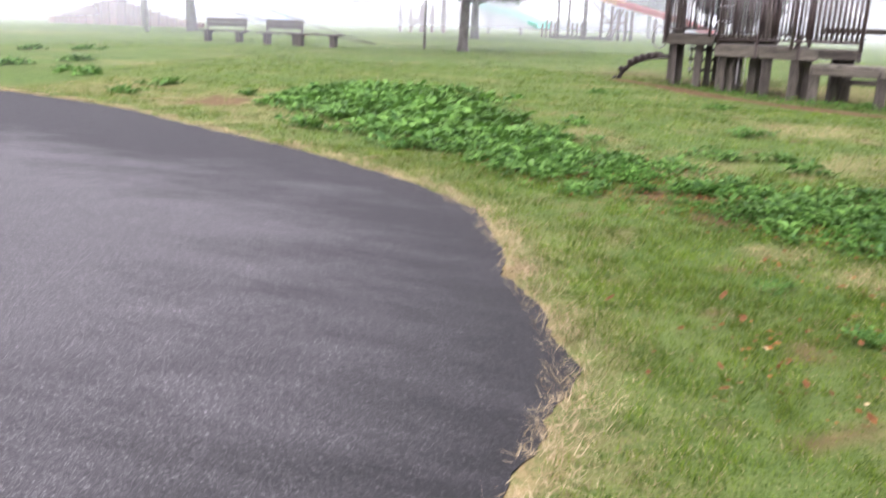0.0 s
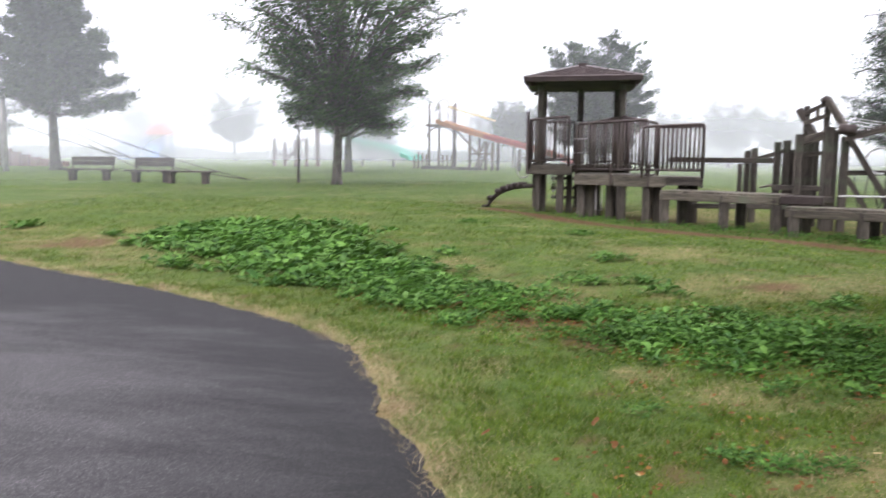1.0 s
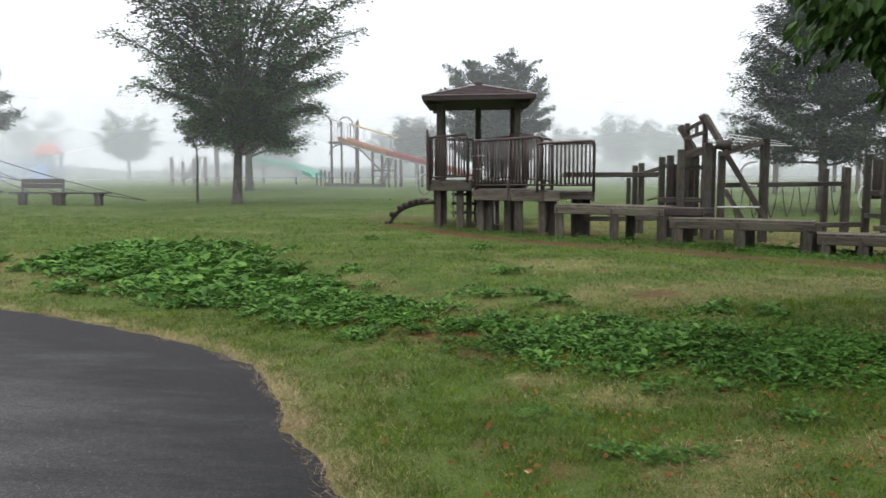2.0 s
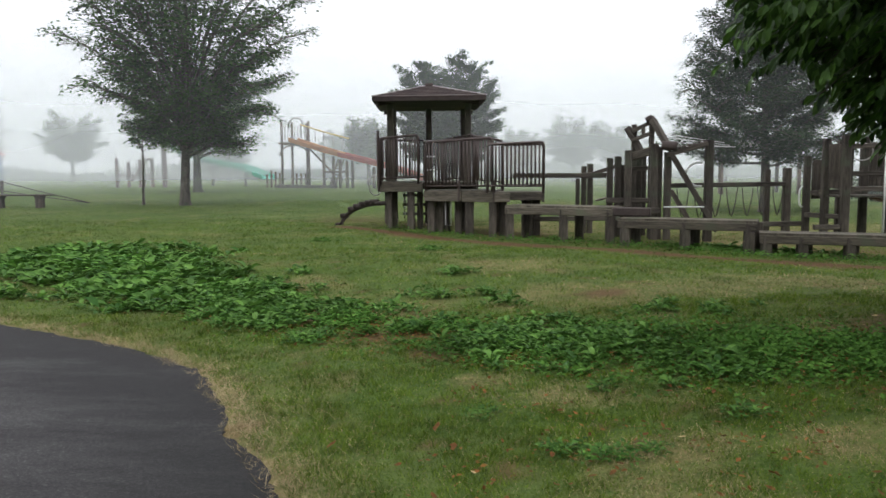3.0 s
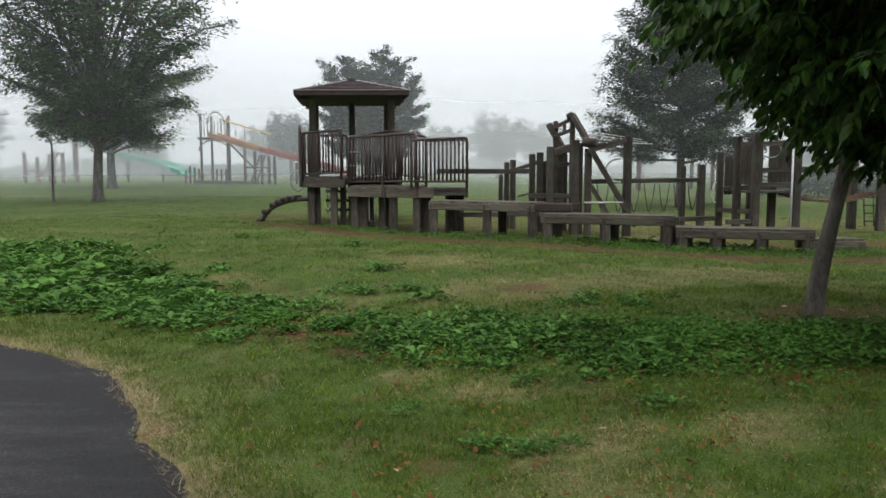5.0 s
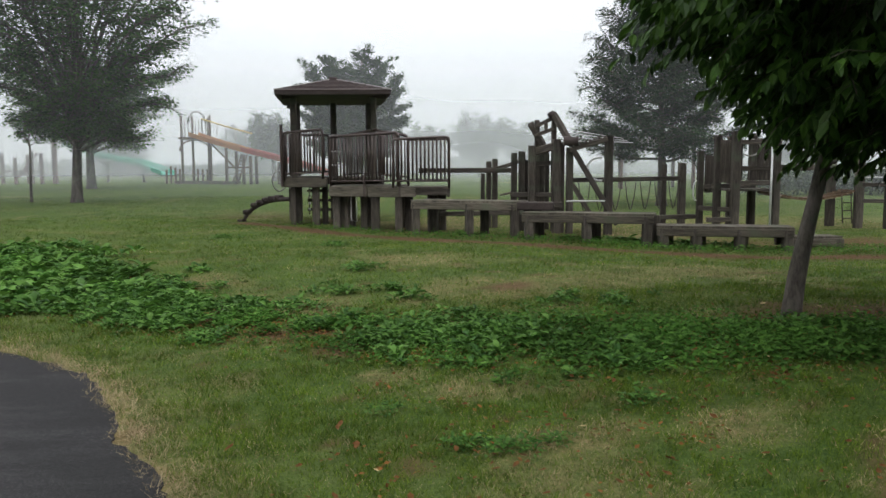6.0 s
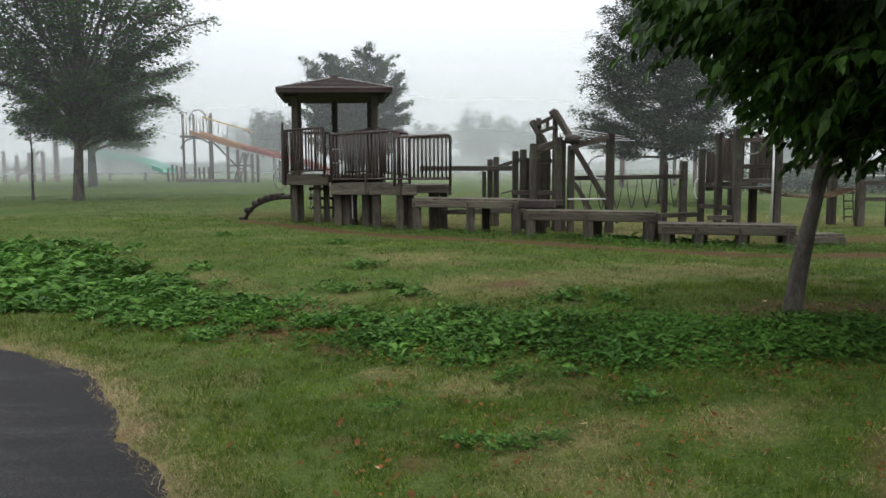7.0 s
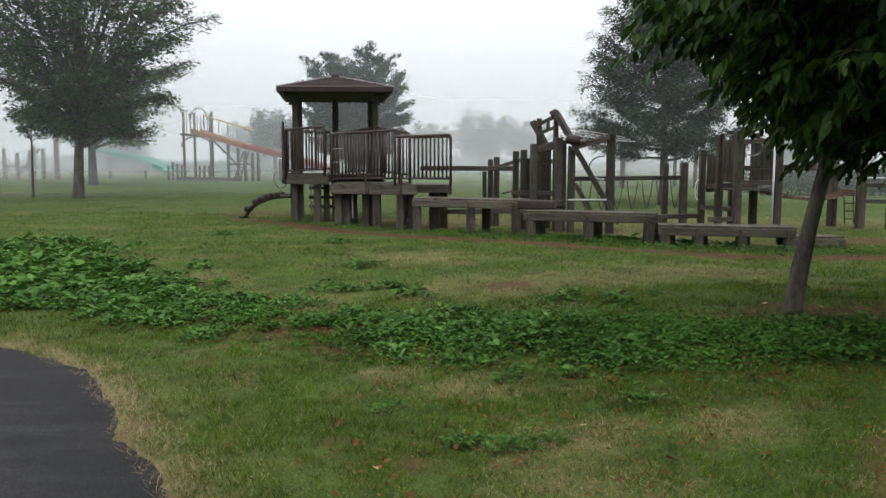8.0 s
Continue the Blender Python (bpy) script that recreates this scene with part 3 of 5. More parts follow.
# the small end deck
planks("deck_board", tower, ((0.14, 15.05), (1.06, 14.95), (1.1, 15.9), (0.28, 16.0)), 1.08, 6, TIMBER_PALE)
timber("beam", (0.14, 15.02, 0.98), (0.42, 15.0, 0.98), 0.07, 0.17, TIMBER_PALE, tower)
timber("beam", (0.42, 15.1, 0.99), (1.04, 15.0, 0.99), 0.07, 0.12, TIMBER, tower)
timber("beam", (1.03, 14.94, 0.97), (1.09, 15.9, 0.97), 0.06, 0.15, TIMBER, tower)
railing(tower, (0.0, 15.04), (1.04, 14.94), 1.97, 2.01, 1.2, 1.2, 14)
railing(tower, (0.3, 15.98), (1.1, 15.88), 1.99, 2.0, 1.2, 1.2, 10)
for x, y, w in ((0.75, 15.3, 0.2), (0.95, 15.6, 0.15), (0.3, 15.4, 0.15)):
    timber("leg", (x, y, GROUND_LOW), (x, y, 0.95), w, w, TIMBER, tower)
# cross rungs under the main deck, a ladder between the decks
for z in (0.55, 0.75, 0.95):
    timber("rung", (-1.85, 17.4, z), (-1.2, 17.3, z), 0.05, 0.06, TIMBER, tower)
for x in (-1.8, -1.48):
    pipe("peg_rope", [(x, 17.28, 0.45), (x, 17.28, 1.1)], 0.01, EAVE, tower, "", 6)
    for z in (0.56, 0.69, 0.82, 0.95, 1.08):
        pipe("peg", [(x, 17.28, z - 0.025), (x, 17.28, z + 0.025)], 0.026, STEEL, tower, "pale plastic peg", 8)
pipe("loop_handle", [(-0.83, 15.75, 0.9), (-0.83, 15.75, 0.42), (-0.72, 15.7, 0.4), (-0.72, 15.7, 0.9)], 0.012, STEEL_GREY, tower, "pale steel hanging loop", 6)
for z in (1.5, 1.8, 2.15):
    pipe("grab_bar", [(-1.42, 18.0, z), (-1.15, 17.9, z)], 0.018, STEEL, tower, "pale steel bar", 6)
pipe("ring_handle", [(-2.62 + 0.16 * math.cos(a), 18.6, 1.15 + 0.24 * math.sin(a)) for a in np.linspace(0.6, 5.6, 14)], 0.014, STEEL_GREY, tower, "bent steel ring", 6)

# the bowed climbing log from the lawn to the tower
log_arch = thing("climbing_log", (-2.9, 18.0, 0.25), "dark bowed log with notched treads leading to the tower", "climbing log")
bow = [(-3.42, 18.25, 0.2), (-3.28, 18.15, 0.42), (-3.08, 18.02, 0.58), (-2.8, 17.85, 0.7), (-2.5, 17.6, 0.76), (-2.2, 17.35, 0.78)]
pipe("log", [tuple(v) for v in spline(bow, 0.08)], 0.048, EAVE, log_arch)
for i, v in enumerate(spline(bow, 0.17)[:7]):
    pipe("tread", [(v.x - 0.07, v.y - 0.06, v.z + 0.045), (v.x + 0.07, v.y + 0.06, v.z + 0.045)], 0.055, EAVE, log_arch)

# ---- low stepping decks ----


def step_deck(a, b, z, depth, posts, label, mat=TIMBER_PALE):
    """A low deck whose front edge runs from a to b: beams, boards and legs."""
    d = Vector((b[0] - a[0], b[1] - a[1], 0)).normalized()
    back = Vector((-d.y, d.x, 0)) * depth
    if back.y < 0:
        back = -back
    mid = mixp(a, b, 0.5)
    t = thing("stepping_deck", (mid[0], mid[1], ground_z(*mid)), label, "deck", "stepping decks by the tower")
    timber("front_beam", (*a, z - 0.1), (*b, z - 0.1), 0.08, 0.125, mat, t)
    a2, b2 = (a[0] + back.x, a[1] + back.y), (b[0] + back.x, b[1] + back.y)
    timber("back_beam", (*a2, z - 0.1), (*b2, z - 0.1), 0.08, 0.125, mat, t)
    planks("deck_board", t, ((a[0] - back.x * 0.06, a[1] - back.y * 0.06), (b[0] - back.x * 0.06, b[1] - back.y * 0.06), b2, a2), z, 5, mat)
    for i, u in enumerate(posts):
        p = mixp(a, b, u)
        q = (p[0] + back.x * 0.08, p[1] + back.y * 0.08)
        timber("leg", (*q, -0.05), (*q, z - 0.045), 0.15, 0.15, TIMBER, t)
        r = (p[0] + back.x * 0.92 + d.x * 0.1, p[1] + back.y * 0.92)
        timber("leg", (*r, -0.05), (*r, z - 0.045), 0.15, 0.15, TIMBER, t)
        bm = bmesh.new()
        bolt = Vector((p[0], p[1], z - 0.1)) - back.normalized() * 0.045
        tube(bm, [bolt, bolt - back.normalized() * 0.012], 0.013, 8)
        part("bolt", bm, EAVE, t, "small dull bolt head", True)
    return t


step_deck((0.33, 14.58), (2.12, 13.62), 0.86, 0.6, (0.03, 0.55, 0.97), "grey timber stepping deck, highest of the low decks")
step_deck((2.16, 13.3), (4.15, 12.5), 0.695, 0.5, (0.05, 0.5, 0.95), "grey timber stepping deck with a long bolted beam")
step_deck((4.17, 12.42), (6.1, 11.82), 0.52, 0.5, (0.05, 0.3, 0.62, 0.96), "low grey timber stepping deck on short legs")
step_deck((6.14, 12.1), (7.05, 12.15), 0.35, 0.35, (0.1, 0.95), "lowest timber step close to the ground")
edge_block = thing("timber_block", (2.5, 14.0, 0.25), "dark timber box between two stepping decks", "timber block")
timber("block", (2.15, 13.75, 0.78), (2.75, 13.6, 0.78), 0.3, 0.14, EAVE, edge_block)
timber("leg", (2.35, 13.75, 0.0), (2.35, 13.75, 0.72), 0.16, 0.16, TIMBER, edge_block)

# ---- climbing frame of leaning and upright posts ----
frame_thing = thing("climber", (3.0, 14.9, 0.25), "weathered timber climbing frame of uneven posts and braces", "climbing frame")
for x, y, z, w in ((1.79, 16.0, 1.32, 0.08), (1.91, 16.0, 1.56, 0.1), (2.03, 15.98, 1.61, 0.11), (2.3, 15.2, 1.71, 0.11), (2.45, 15.2, 1.74, 0.12), (2.55, 15.3, 1.58, 0.1),
                   (2.57, 14.8, 1.84, 0.12), (2.74, 15.2, 2.33, 0.09), (3.02, 15.0, 2.47, 0.09), (3.0, 14.62, 1.95, 0.14), (3.1, 14.75, 1.9, 0.13), (3.24, 14.6, 1.8, 0.12), (2.87, 15.4, 1.75, 0.12), (2.98, 15.5, 1.72, 0.1), (3.94, 14.5, 2.01, 0.14)):
    timber("post", (x, y, 0.0), (x, y, z), w, w, TIMBER, frame_thing)
for a, b, w in (((2.62, 15.25, 2.27), (2.9, 15.0, 1.72), 0.1), ((3.02, 14.95, 2.4), (3.26, 14.55, 1.85), 0.1), ((2.7, 15.15, 2.2), (3.0, 14.98, 2.36), 0.06), ((2.68, 15.12, 2.03), (3.02, 14.97, 2.16), 0.06),
                ((2.88, 15.05, 2.1), (2.88, 15.05, 2.3), 0.06), ((2.62, 14.85, 1.72), (3.06, 14.68, 1.86), 0.13), ((2.66, 15.0, 1.5), (2.95, 14.9, 1.52), 0.07), ((3.2, 14.5, 1.75), (3.9, 14.46, 1.95), 0.08),
                ((3.28, 14.45, 1.74), (4.06, 14.3, 0.4), 0.09), ((3.3, 14.6, 1.12), (3.75, 14.5, 0.35), 0.08), ((0.5, 15.7, 1.385), (2.35, 15.35, 1.385), 0.085), ((1.9, 15.95, 1.35), (2.4, 15.25, 1.55), 0.06),
                ((2.2, 14.95, 0.93), (3.0, 14.7, 0.93), 0.08), ((2.75, 14.6, 0.75), (3.1, 14.55, 0.75), 0.1), ((0.9, 15.4, 0.55), (2.5, 14.9, 0.6), 0.08)):
    timber("brace", a, b, w, w * 1.1, TIMBER, frame_thing)
pipe("knob", [(3.1, 14.5, 1.92), (3.36, 14.45, 1.9)], 0.085, EAVE, frame_thing, "dark round log end")
pipe("knob", [(2.93, 15.02, 2.38), (3.03, 14.98, 2.44)], 0.07, EAVE, frame_thing, "dark round log end")
for z0, z1, dx in ((2.16, 1.98, 0.0), (2.1, 1.93, 0.1), (2.02, 1.9, 0.15), (1.93, 1.9, 0.2)):
    pipe("wire", [(3.1, 14.95, z0), (4.4 + dx, 15.2, z1)], 0.006, STEEL, frame_thing, "thin pale wire", 5)
timber("brace", (3.26, 14.74, 1.76), (3.96, 14.7, 1.96), 0.06, 0.07, TIMBER, frame_thing)
for k in range(8):
    u = (k + 0.5) / 8
    pipe("ladder_rung", [(3.2 + 0.7 * u, 14.44, 1.8 + 0.2 * u), (3.24 + 0.7 * u, 14.78, 1.82 + 0.2 * u)], 0.02, EAVE, frame_thing, "", 6)
pipe("grab_bar", [(3.12, 14.3, 0.83), (3.82, 14.3, 0.83)], 0.016, STEEL, frame_thing, "pale steel bar", 6)
pipe("hoop", [(3.84 + 0.24 * math.cos(a), 14.75, 1.4 + 0.18 * math.sin(a) * 1.2) for a in np.linspace(1.4, 4.9, 14)], 0.022, STEEL, frame_thing, "bent steel hoop", 6)
for k in range(7):
    pipe("spindle", [(2.1 + 0.06 * k, 15.6 - 0.05 * k, 0.9 + 0.02 * (k % 3)), (2.25 + 0.07 * k, 15.3, 0.95 + 0.03 * (k % 2))], 0.02, TIMBER_PALE, frame_thing, "", 6)

# ---- rope walk: a beam on posts with hanging rope loops ----
rope_walk = thing("rope_walk", (4.8, 15.4, 0.25), "timber beam on posts with hanging rope loops", "rope walk")
timber("beam", (3.3, 14.72, 1.2), (5.86, 16.0, 1.2), 0.09, 0.085, TIMBER, rope_walk)
for x, y, z, w in ((5.65, 16.5, 1.48, 0.11), (5.86, 16.0, 1.51, 0.14)):
    timber("post", (x, y, 0.0), (x, y, z), w, w, TIMBER, rope_walk)
for k in range(7):
    t = 0.06 + k * 0.135
    p, q = mixp((3.3, 14.72), (5.86, 16.0), t), mixp((3.3, 14.72), (5.86, 16.0), t + 0.1)
    m = mixp(p, q, 0.5)
    pipe("rope", [(*p, 1.17), (*mixp(p, m, 0.35), 0.85), (*mixp(p, m, 0.8), 0.64), (*m, 0.6), (*mixp(m, q, 0.2), 0.64), (*mixp(m, q, 0.65), 0.85), (*q, 1.17)], 0.009, EAVE, rope_walk, "dark worn rope", 6)
timber("foot_beam", (3.6, 14.9, 0.45), (6.0, 15.6, 0.45), 0.09, 0.09, TIMBER, rope_walk)

# ---- plank tower with a hanging bridge ----
plank_tower = thing("plank_tower", (6.9, 15.6, 0.2), "tall timber post tower with upright planks", "play tower")
for x, y, z, w in ((6.24, 16.0, 1.74, 0.12), (6.39, 15.5, 2.05, 0.13), (6.54, 15.0, 2.1, 0.15), (7.32, 16.0, 2.1, 0.14), (7.33, 15.0, 2.0, 0.15), (7.0, 16.3, 2.05, 0.13)):
    timber("post", (x, y, 0.0), (x, y, z), w, w, TIMBER, plank_tower)
for k in range(5):
    x = 6.43 + 0.05 * k
    timber("plank", (x + 0.02, 15.42 - 0.09 * k, 1.12), (x + 0.02, 15.42 - 0.09 * k, 1.95), 0.085, 0.03, TIMBER, plank_tower)
for k in range(3):
    timber("plank", (6.42 + 0.13 * k, 16.1 + 0.1 * k, 0.9), (6.42 + 0.13 * k, 16.1 + 0.1 * k, 1.66), 0.1, 0.03, TIMBER, plank_tower)
for k in range(6):
    timber("plank", (7.38 + 0.09 * k, 16.1, 1.15), (7.38 + 0.09 * k, 16.1, 2.0), 0.08, 0.03, TIMBER, plank_tower)
for a, b in (((6.2, 16.0, 1.02), (7.4, 16.0, 1.02)), ((6.5, 15.0, 1.12), (7.4, 15.0, 1.12)), ((6.2, 15.9, 0.6), (6.6, 15.1, 0.6)), ((6.0, 15.0, 0.42), (6.6, 15.0, 0.42)), ((6.3, 15.5, 1.05), (7.3, 16.0, 1.05)), ((6.5, 15.0, 1.9), (7.4, 15.0, 1.9)), ((6.6, 15.02, 1.4), (7.4, 15.02, 1.4))):
    timber("brace", a, b, 0.08, 0.09, TIMBER, plank_tower)
planks("deck_board", plank_tower, ((6.4, 15.0), (7.4, 15.0), (7.4, 16.1), (6.4, 16.1)), 1.0, 7, TIMBER)
pipe("hoop", [(6.95 + 0.2 * math.cos(a), 15.3, 1.8 + 0.16 * math.sin(a)) for a in np.linspace(-2.2, 1.6, 14)], 0.014, STEEL_GREY, plank_tower, "bent steel hoop", 6)
pipe("slide_pole", [(7.2, 14.9, 0.2), (7.2, 14.9, 2.0)], 0.02, STEEL, plank_tower, "steel pole", 6)
pipe("ring_handle", [(6.12 + 0.06 * math.cos(a), 15.9, 0.95 + 0.2 * math.sin(a)) for a in np.linspace(1.4, 4.9, 10)], 0.015, STEEL, plank_tower, "bent steel ring", 6)

bridge = thing("hanging_bridge", (8.4, 15.5, 0.2), "sagging rope bridge with wooden treads between towers", "rope bridge")
timber("hand_beam", (7.3, 15.1, 1.41), (9.6, 16.0, 1.41), 0.1, 0.12, TIMBER, bridge)
sag = lambda u: 0.92 - 0.2 * 4 * u * (1 - u) * 0.8
for side in (0, 0.5):
    pipe("cable", [(7.35 + 2.2 * u, 15.3 + side + 0.7 * u, sag(u)) for u in np.linspace(0, 1, 12)], 0.018, STRAW_ROPE, bridge, "worn brown rope", 6)
for k in range(16):
    u = (k + 0.5) / 16
    timber("tread", (7.35 + 2.2 * u, 15.25 + 0.7 * u, sag(u) + 0.02), (7.35 + 2.2 * u, 15.85 + 0.7 * u, sag(u) + 0.02), 0.09, 0.035, BRIDGE_WOOD, bridge)

far_tower = thing("post_tower", (9.8, 16.4, 0.2), "timber post tower with steel bars and a rope ladder", "play tower")
for x, y, z, w in ((9.33, 16.6, 1.9, 0.16), (9.54, 15.9, 2.3, 0.15), (10.5, 17.5, 2.9, 0.17), (10.0, 15.6, 2.4, 0.15), (10.9, 16.6, 2.9, 0.16)):
    timber("post", (x, y, 0.0), (x, y, z), w, w, TIMBER, far_tower)
for z in (0.72, 1.05):
    timber("brace", (9.5, 15.9, z), (10.1, 15.6, z), 0.08, 0.08, TIMBER, far_tower)
for z in (1.2, 1.38):
    pipe("grab_bar", [(9.5, 15.85, z), (10.1, 15.55, z)], 0.018, STEEL, far_tower, "pale steel bar", 6)
for dx in (0.0, 0.2):
    pipe("ladder_rope", [(9.28 + dx, 16.0, 0.25), (9.34 + dx, 16.2, 0.95)], 0.012, EAVE, far_tower, "", 6)
for k in range(4):
    pipe("ladder_rung", [(9.28 + 0.02 * k, 16.02 + 0.04 * k, 0.35 + 0.16 * k), (9.49 + 0.02 * k, 16.02 + 0.04 * k, 0.35 + 0.16 * k)], 0.013, EAVE, far_tower, "", 6)

# ---- far play equipment ----
slide = thing("slide_tower", (-12.6, 52.0, 0.38), "tall steel slide tower with an orange and red chute", "slide")
for x, y, z in ((-13.7, 53.0, 4.75), (-13.3, 54.2, 4.75), (-12.2, 53.9, 4.65), (-11.8, 52.6, 4.72)):
    pipe("post", [(x, y, 0.2), (x, y, z)], 0.085, STEEL_BROWN, slide)
solid("platform", [(-13.8, 52.5, 3.2), (-11.7, 52.5, 3.2), (-11.7, 54.3, 3.2), (-13.8, 54.3, 3.2)], [(-13.8, 52.5, 3.34), (-11.7, 52.5, 3.34), (-11.7, 54.3, 3.34), (-13.8, 54.3, 3.34)], STEEL_BROWN, slide)
for k in range(9):
    x = -13.6 + 0.22 * k
    pipe("baluster", [(x, 52.6, 3.35), (x, 52.6, 4.4)], 0.03, STEEL_GREY, slide, "", 6)
pipe("hoop", [(-12.6 + 0.55 * math.cos(a), 52.5, 4.2 + 0.75 * math.sin(a)) for a in np.linspace(0, math.pi, 14)], 0.05, STEEL_GREY, slide, "", 6)
pipe("arch_brace", [(-12.75 + 0.95 * math.cos(a), 52.4, 2.45 + 0.7 * math.sin(a)) for a in np.linspace(0, math.pi, 14)], 0.05, STEEL_BROWN, slide, "", 6)


def chute(name, line, half, mat, parent, label):
    bm = bmesh.new()
    rows = []
    for i, p in enumerate(line):
        way = (Vector(line[min(i + 1, len(line) - 1)]) - Vector(line[max(i - 1, 0)])).normalized()
        side = Vector((way.y, -way.x, 0)).normalized() * half
        p = Vector(p)
        up = Vector((0, 0, 0.24))
        sec = [p + side + up, p + side * 0.9, p - side * 0.9, p - side + up, p - side * 1.12 + up, p - side - up * 0.2, p + side - up * 0.2, p + side * 1.12 + up]
        rows.append([bm.verts.new(q) for q in sec])
    for a, b in zip(rows[:-1], rows[1:]):
        for i in range(8):
            bm.faces.new((a[i], a[(i + 1) % 8], b[(i + 1) % 8], b[i]))
    bm.faces.new(rows[0][::-1])
    bm.faces.new(rows[-1])
    return part(name, bm, mat, parent, label)


run = [tuple(v) for v in spline([(-12.7, 52.0, 3.4), (-11.0, 51.2, 2.88), (-9.25, 50.5, 2.4)], 0.6)]
chute("upper_chute", run, 0.45, ORANGE, slide, "faded orange slide chute")
chute("lower_chute", [(-9.25, 50.5, 2.4), (-8.0, 50.0, 2.1), (-6.85, 49.5, 1.82), (-5.2, 49.0, 1.4), (-3.6, 48.5, 0.8)], 0.45, RED, slide, "faded red slide chute")
for i in range(0, len(run) - 1, 1):
    x, y, z = run[i]
    pipe("guard_bar", [(x + 0.4, y + 0.5, z + 0.3), (x + 0.4, y + 0.5, z + 1.1)], 0.03, STEEL_GREY, slide, "", 5)
pipe("guard_rail", [(x + 0.4, y + 0.5, z + 1.1) for x, y, z in run], 0.05, YELLOW, slide, "faded yellow guard rail", 6)
for x, y, z in ((-10.4, 50.6, 2.6), (-9.9, 51.2, 2.4), (-9.3, 50.3, 2.2), (-8.85, 50.2, 2.1), (-7.05, 49.6, 1.7), (-8.6, 50.8, 2.1)):
    pipe("post", [(x, y, 0.2), (x, y, z)], 0.1, STEEL_BROWN, slide)
for x in (-9.1, -8.75):
    pipe("ladder_side", [(x - 0.9, 50.2, 0.4), (x - 0.4, 50.8, 2.2)], 0.05, STEEL_BROWN, slide, "", 6)
for k in range(8):
    pipe("ladder_rung", [(-10.0 + 0.06 * k, 50.25 + 0.07 * k, 0.6 + 0.2 * k), (-9.65 + 0.06 * k, 50.25 + 0.07 * k, 0.6 + 0.2 * k)], 0.035, STEEL_BROWN, slide, "", 5)
pipe("brace", [(-11.6, 52.0, 2.9), (-9.8, 50.6, 1.3)], 0.06, STEEL_BROWN, slide, "", 6)
pipe("brace", [(-10.4, 50.6, 1.4), (-8.8, 50.2, 1.4)], 0.06, STEEL_BROWN, slide, "", 6)
solid("kerb", [(-13.9, 51.6, 0.3), (-9.6, 50.0, 0.3), (-9.5, 50.3, 0.3), (-13.7, 51.9, 0.3)], [(-13.9, 51.6, 0.58), (-9.6, 50.0, 0.55), (-9.5, 50.3, 0.55), (-13.7, 51.9, 0.58)], TIMBER, slide, "low timber kerb")

low_fence = thing("low_fence", (-14.2, 53.0, 0.38), "short brown palisade beside the slide tower", "fence")
for k in range(4):
    timber("board", (-14.75 + 0.3 * k, 53.0 - 0.05 * k, 0.3), (-14.75 + 0.3 * k, 53.0 - 0.05 * k, 1.25 + 0.25 * ((k * 3) % 4) / 3), 0.13, 0.08, STEEL_BROWN, low_fence)
for k in range(4):
    timber("board", (-12.9 + 0.3 * k, 52.4, 0.3), (-12.9 + 0.3 * k, 52.4, 1.3), 0.12, 0.08, STEEL_BROWN, low_fence)

green_slide = thing("long_slide", (-18.5, 58.0, 0.38), "long faded green slide chute on thin posts", "slide")
chute("chute", [tuple(v) for v in spline([(-24.0, 61.0, 3.1), (-22.3, 60.0, 2.5), (-20.4, 60.0, 2.0), (-17.8, 58.0, 1.65), (-16.2, 56.0, 1.2), (-15.2, 55.0, 0.95)], 0.8)], 0.5, GREEN, green_slide, "faded green slide chute")
for x, y, z in ((-20.9, 60.0, 1.8), (-17.75, 58.0, 1.5), (-23.2, 60.6, 2.6)):
    pipe("post", [(x, y, 0.2), (x, y, z)], 0.11, STEEL_BROWN, green_slide)
    pipe("post_cap", [(x - 0.35, y, z - 0.05), (x + 0.35, y, z - 0.05)], 0.07, STEEL_BROWN, green_slide, "", 6)

frame_far = thing("post_climber", (-24.2, 55.0, 0.38), "brown wooden post frame standing in fog", "play frame")
for k, (dx, h) in enumerate(((0.0, 2.4), (0.7, 2.1), (1.4, 2.3), (1.9, 2.6), (2.4, 2.4), (3.1, 5.0), (3.45, 5.0), (4.6, 4.2))):
    timber("post", (-26.0 + dx, 55.0 + 0.3 * (k % 3), 0.2), (-26.0 + dx, 55.0 + 0.3 * (k % 3), h), 0.2, 0.2, TIMBER_RED, frame_far)
timber("brace", (-25.0, 55.0, 0.8), (-23.7, 55.0, 2.4), 0.15, 0.15, TIMBER_RED, frame_far)
timber("brace", (-26.0, 55.1, 1.2), (-23.6, 55.1, 1.2), 0.14, 0.14, TIMBER_RED, frame_far)
timber("brace", (-22.9, 55.1, 3.9), (-21.3, 55.1, 3.9), 0.14, 0.14, TIMBER_RED, frame_far)

house = thing("playhouse", (-52.0, 80.0, 0.38), "blue playhouse with a red hipped roof and blue slide", "playhouse")
for x, y in ((-52.4, 79.4), (-50.8, 79.4), (-52.4, 81.2), (-50.8, 81.2)):
    timber("post", (x, y, 0.2), (x, y, 3.3), 0.2, 0.2, PLAY_BLUE, house)
base4 = [(-52.8, 78.9), (-50.4, 78.9), (-50.4, 81.6), (-52.8, 81.6)]
solid("roof", [(*p, 3.2) for p in base4], [(*mixp(p, (-51.6, 80.2), 0.75), 4.3) for p in base4], PLAY_RED, house, "faded red roof")
solid("floor", [(*p, 1.3) for p in base4], [(*p, 1.45) for p in base4], PLAY_BLUE, house)
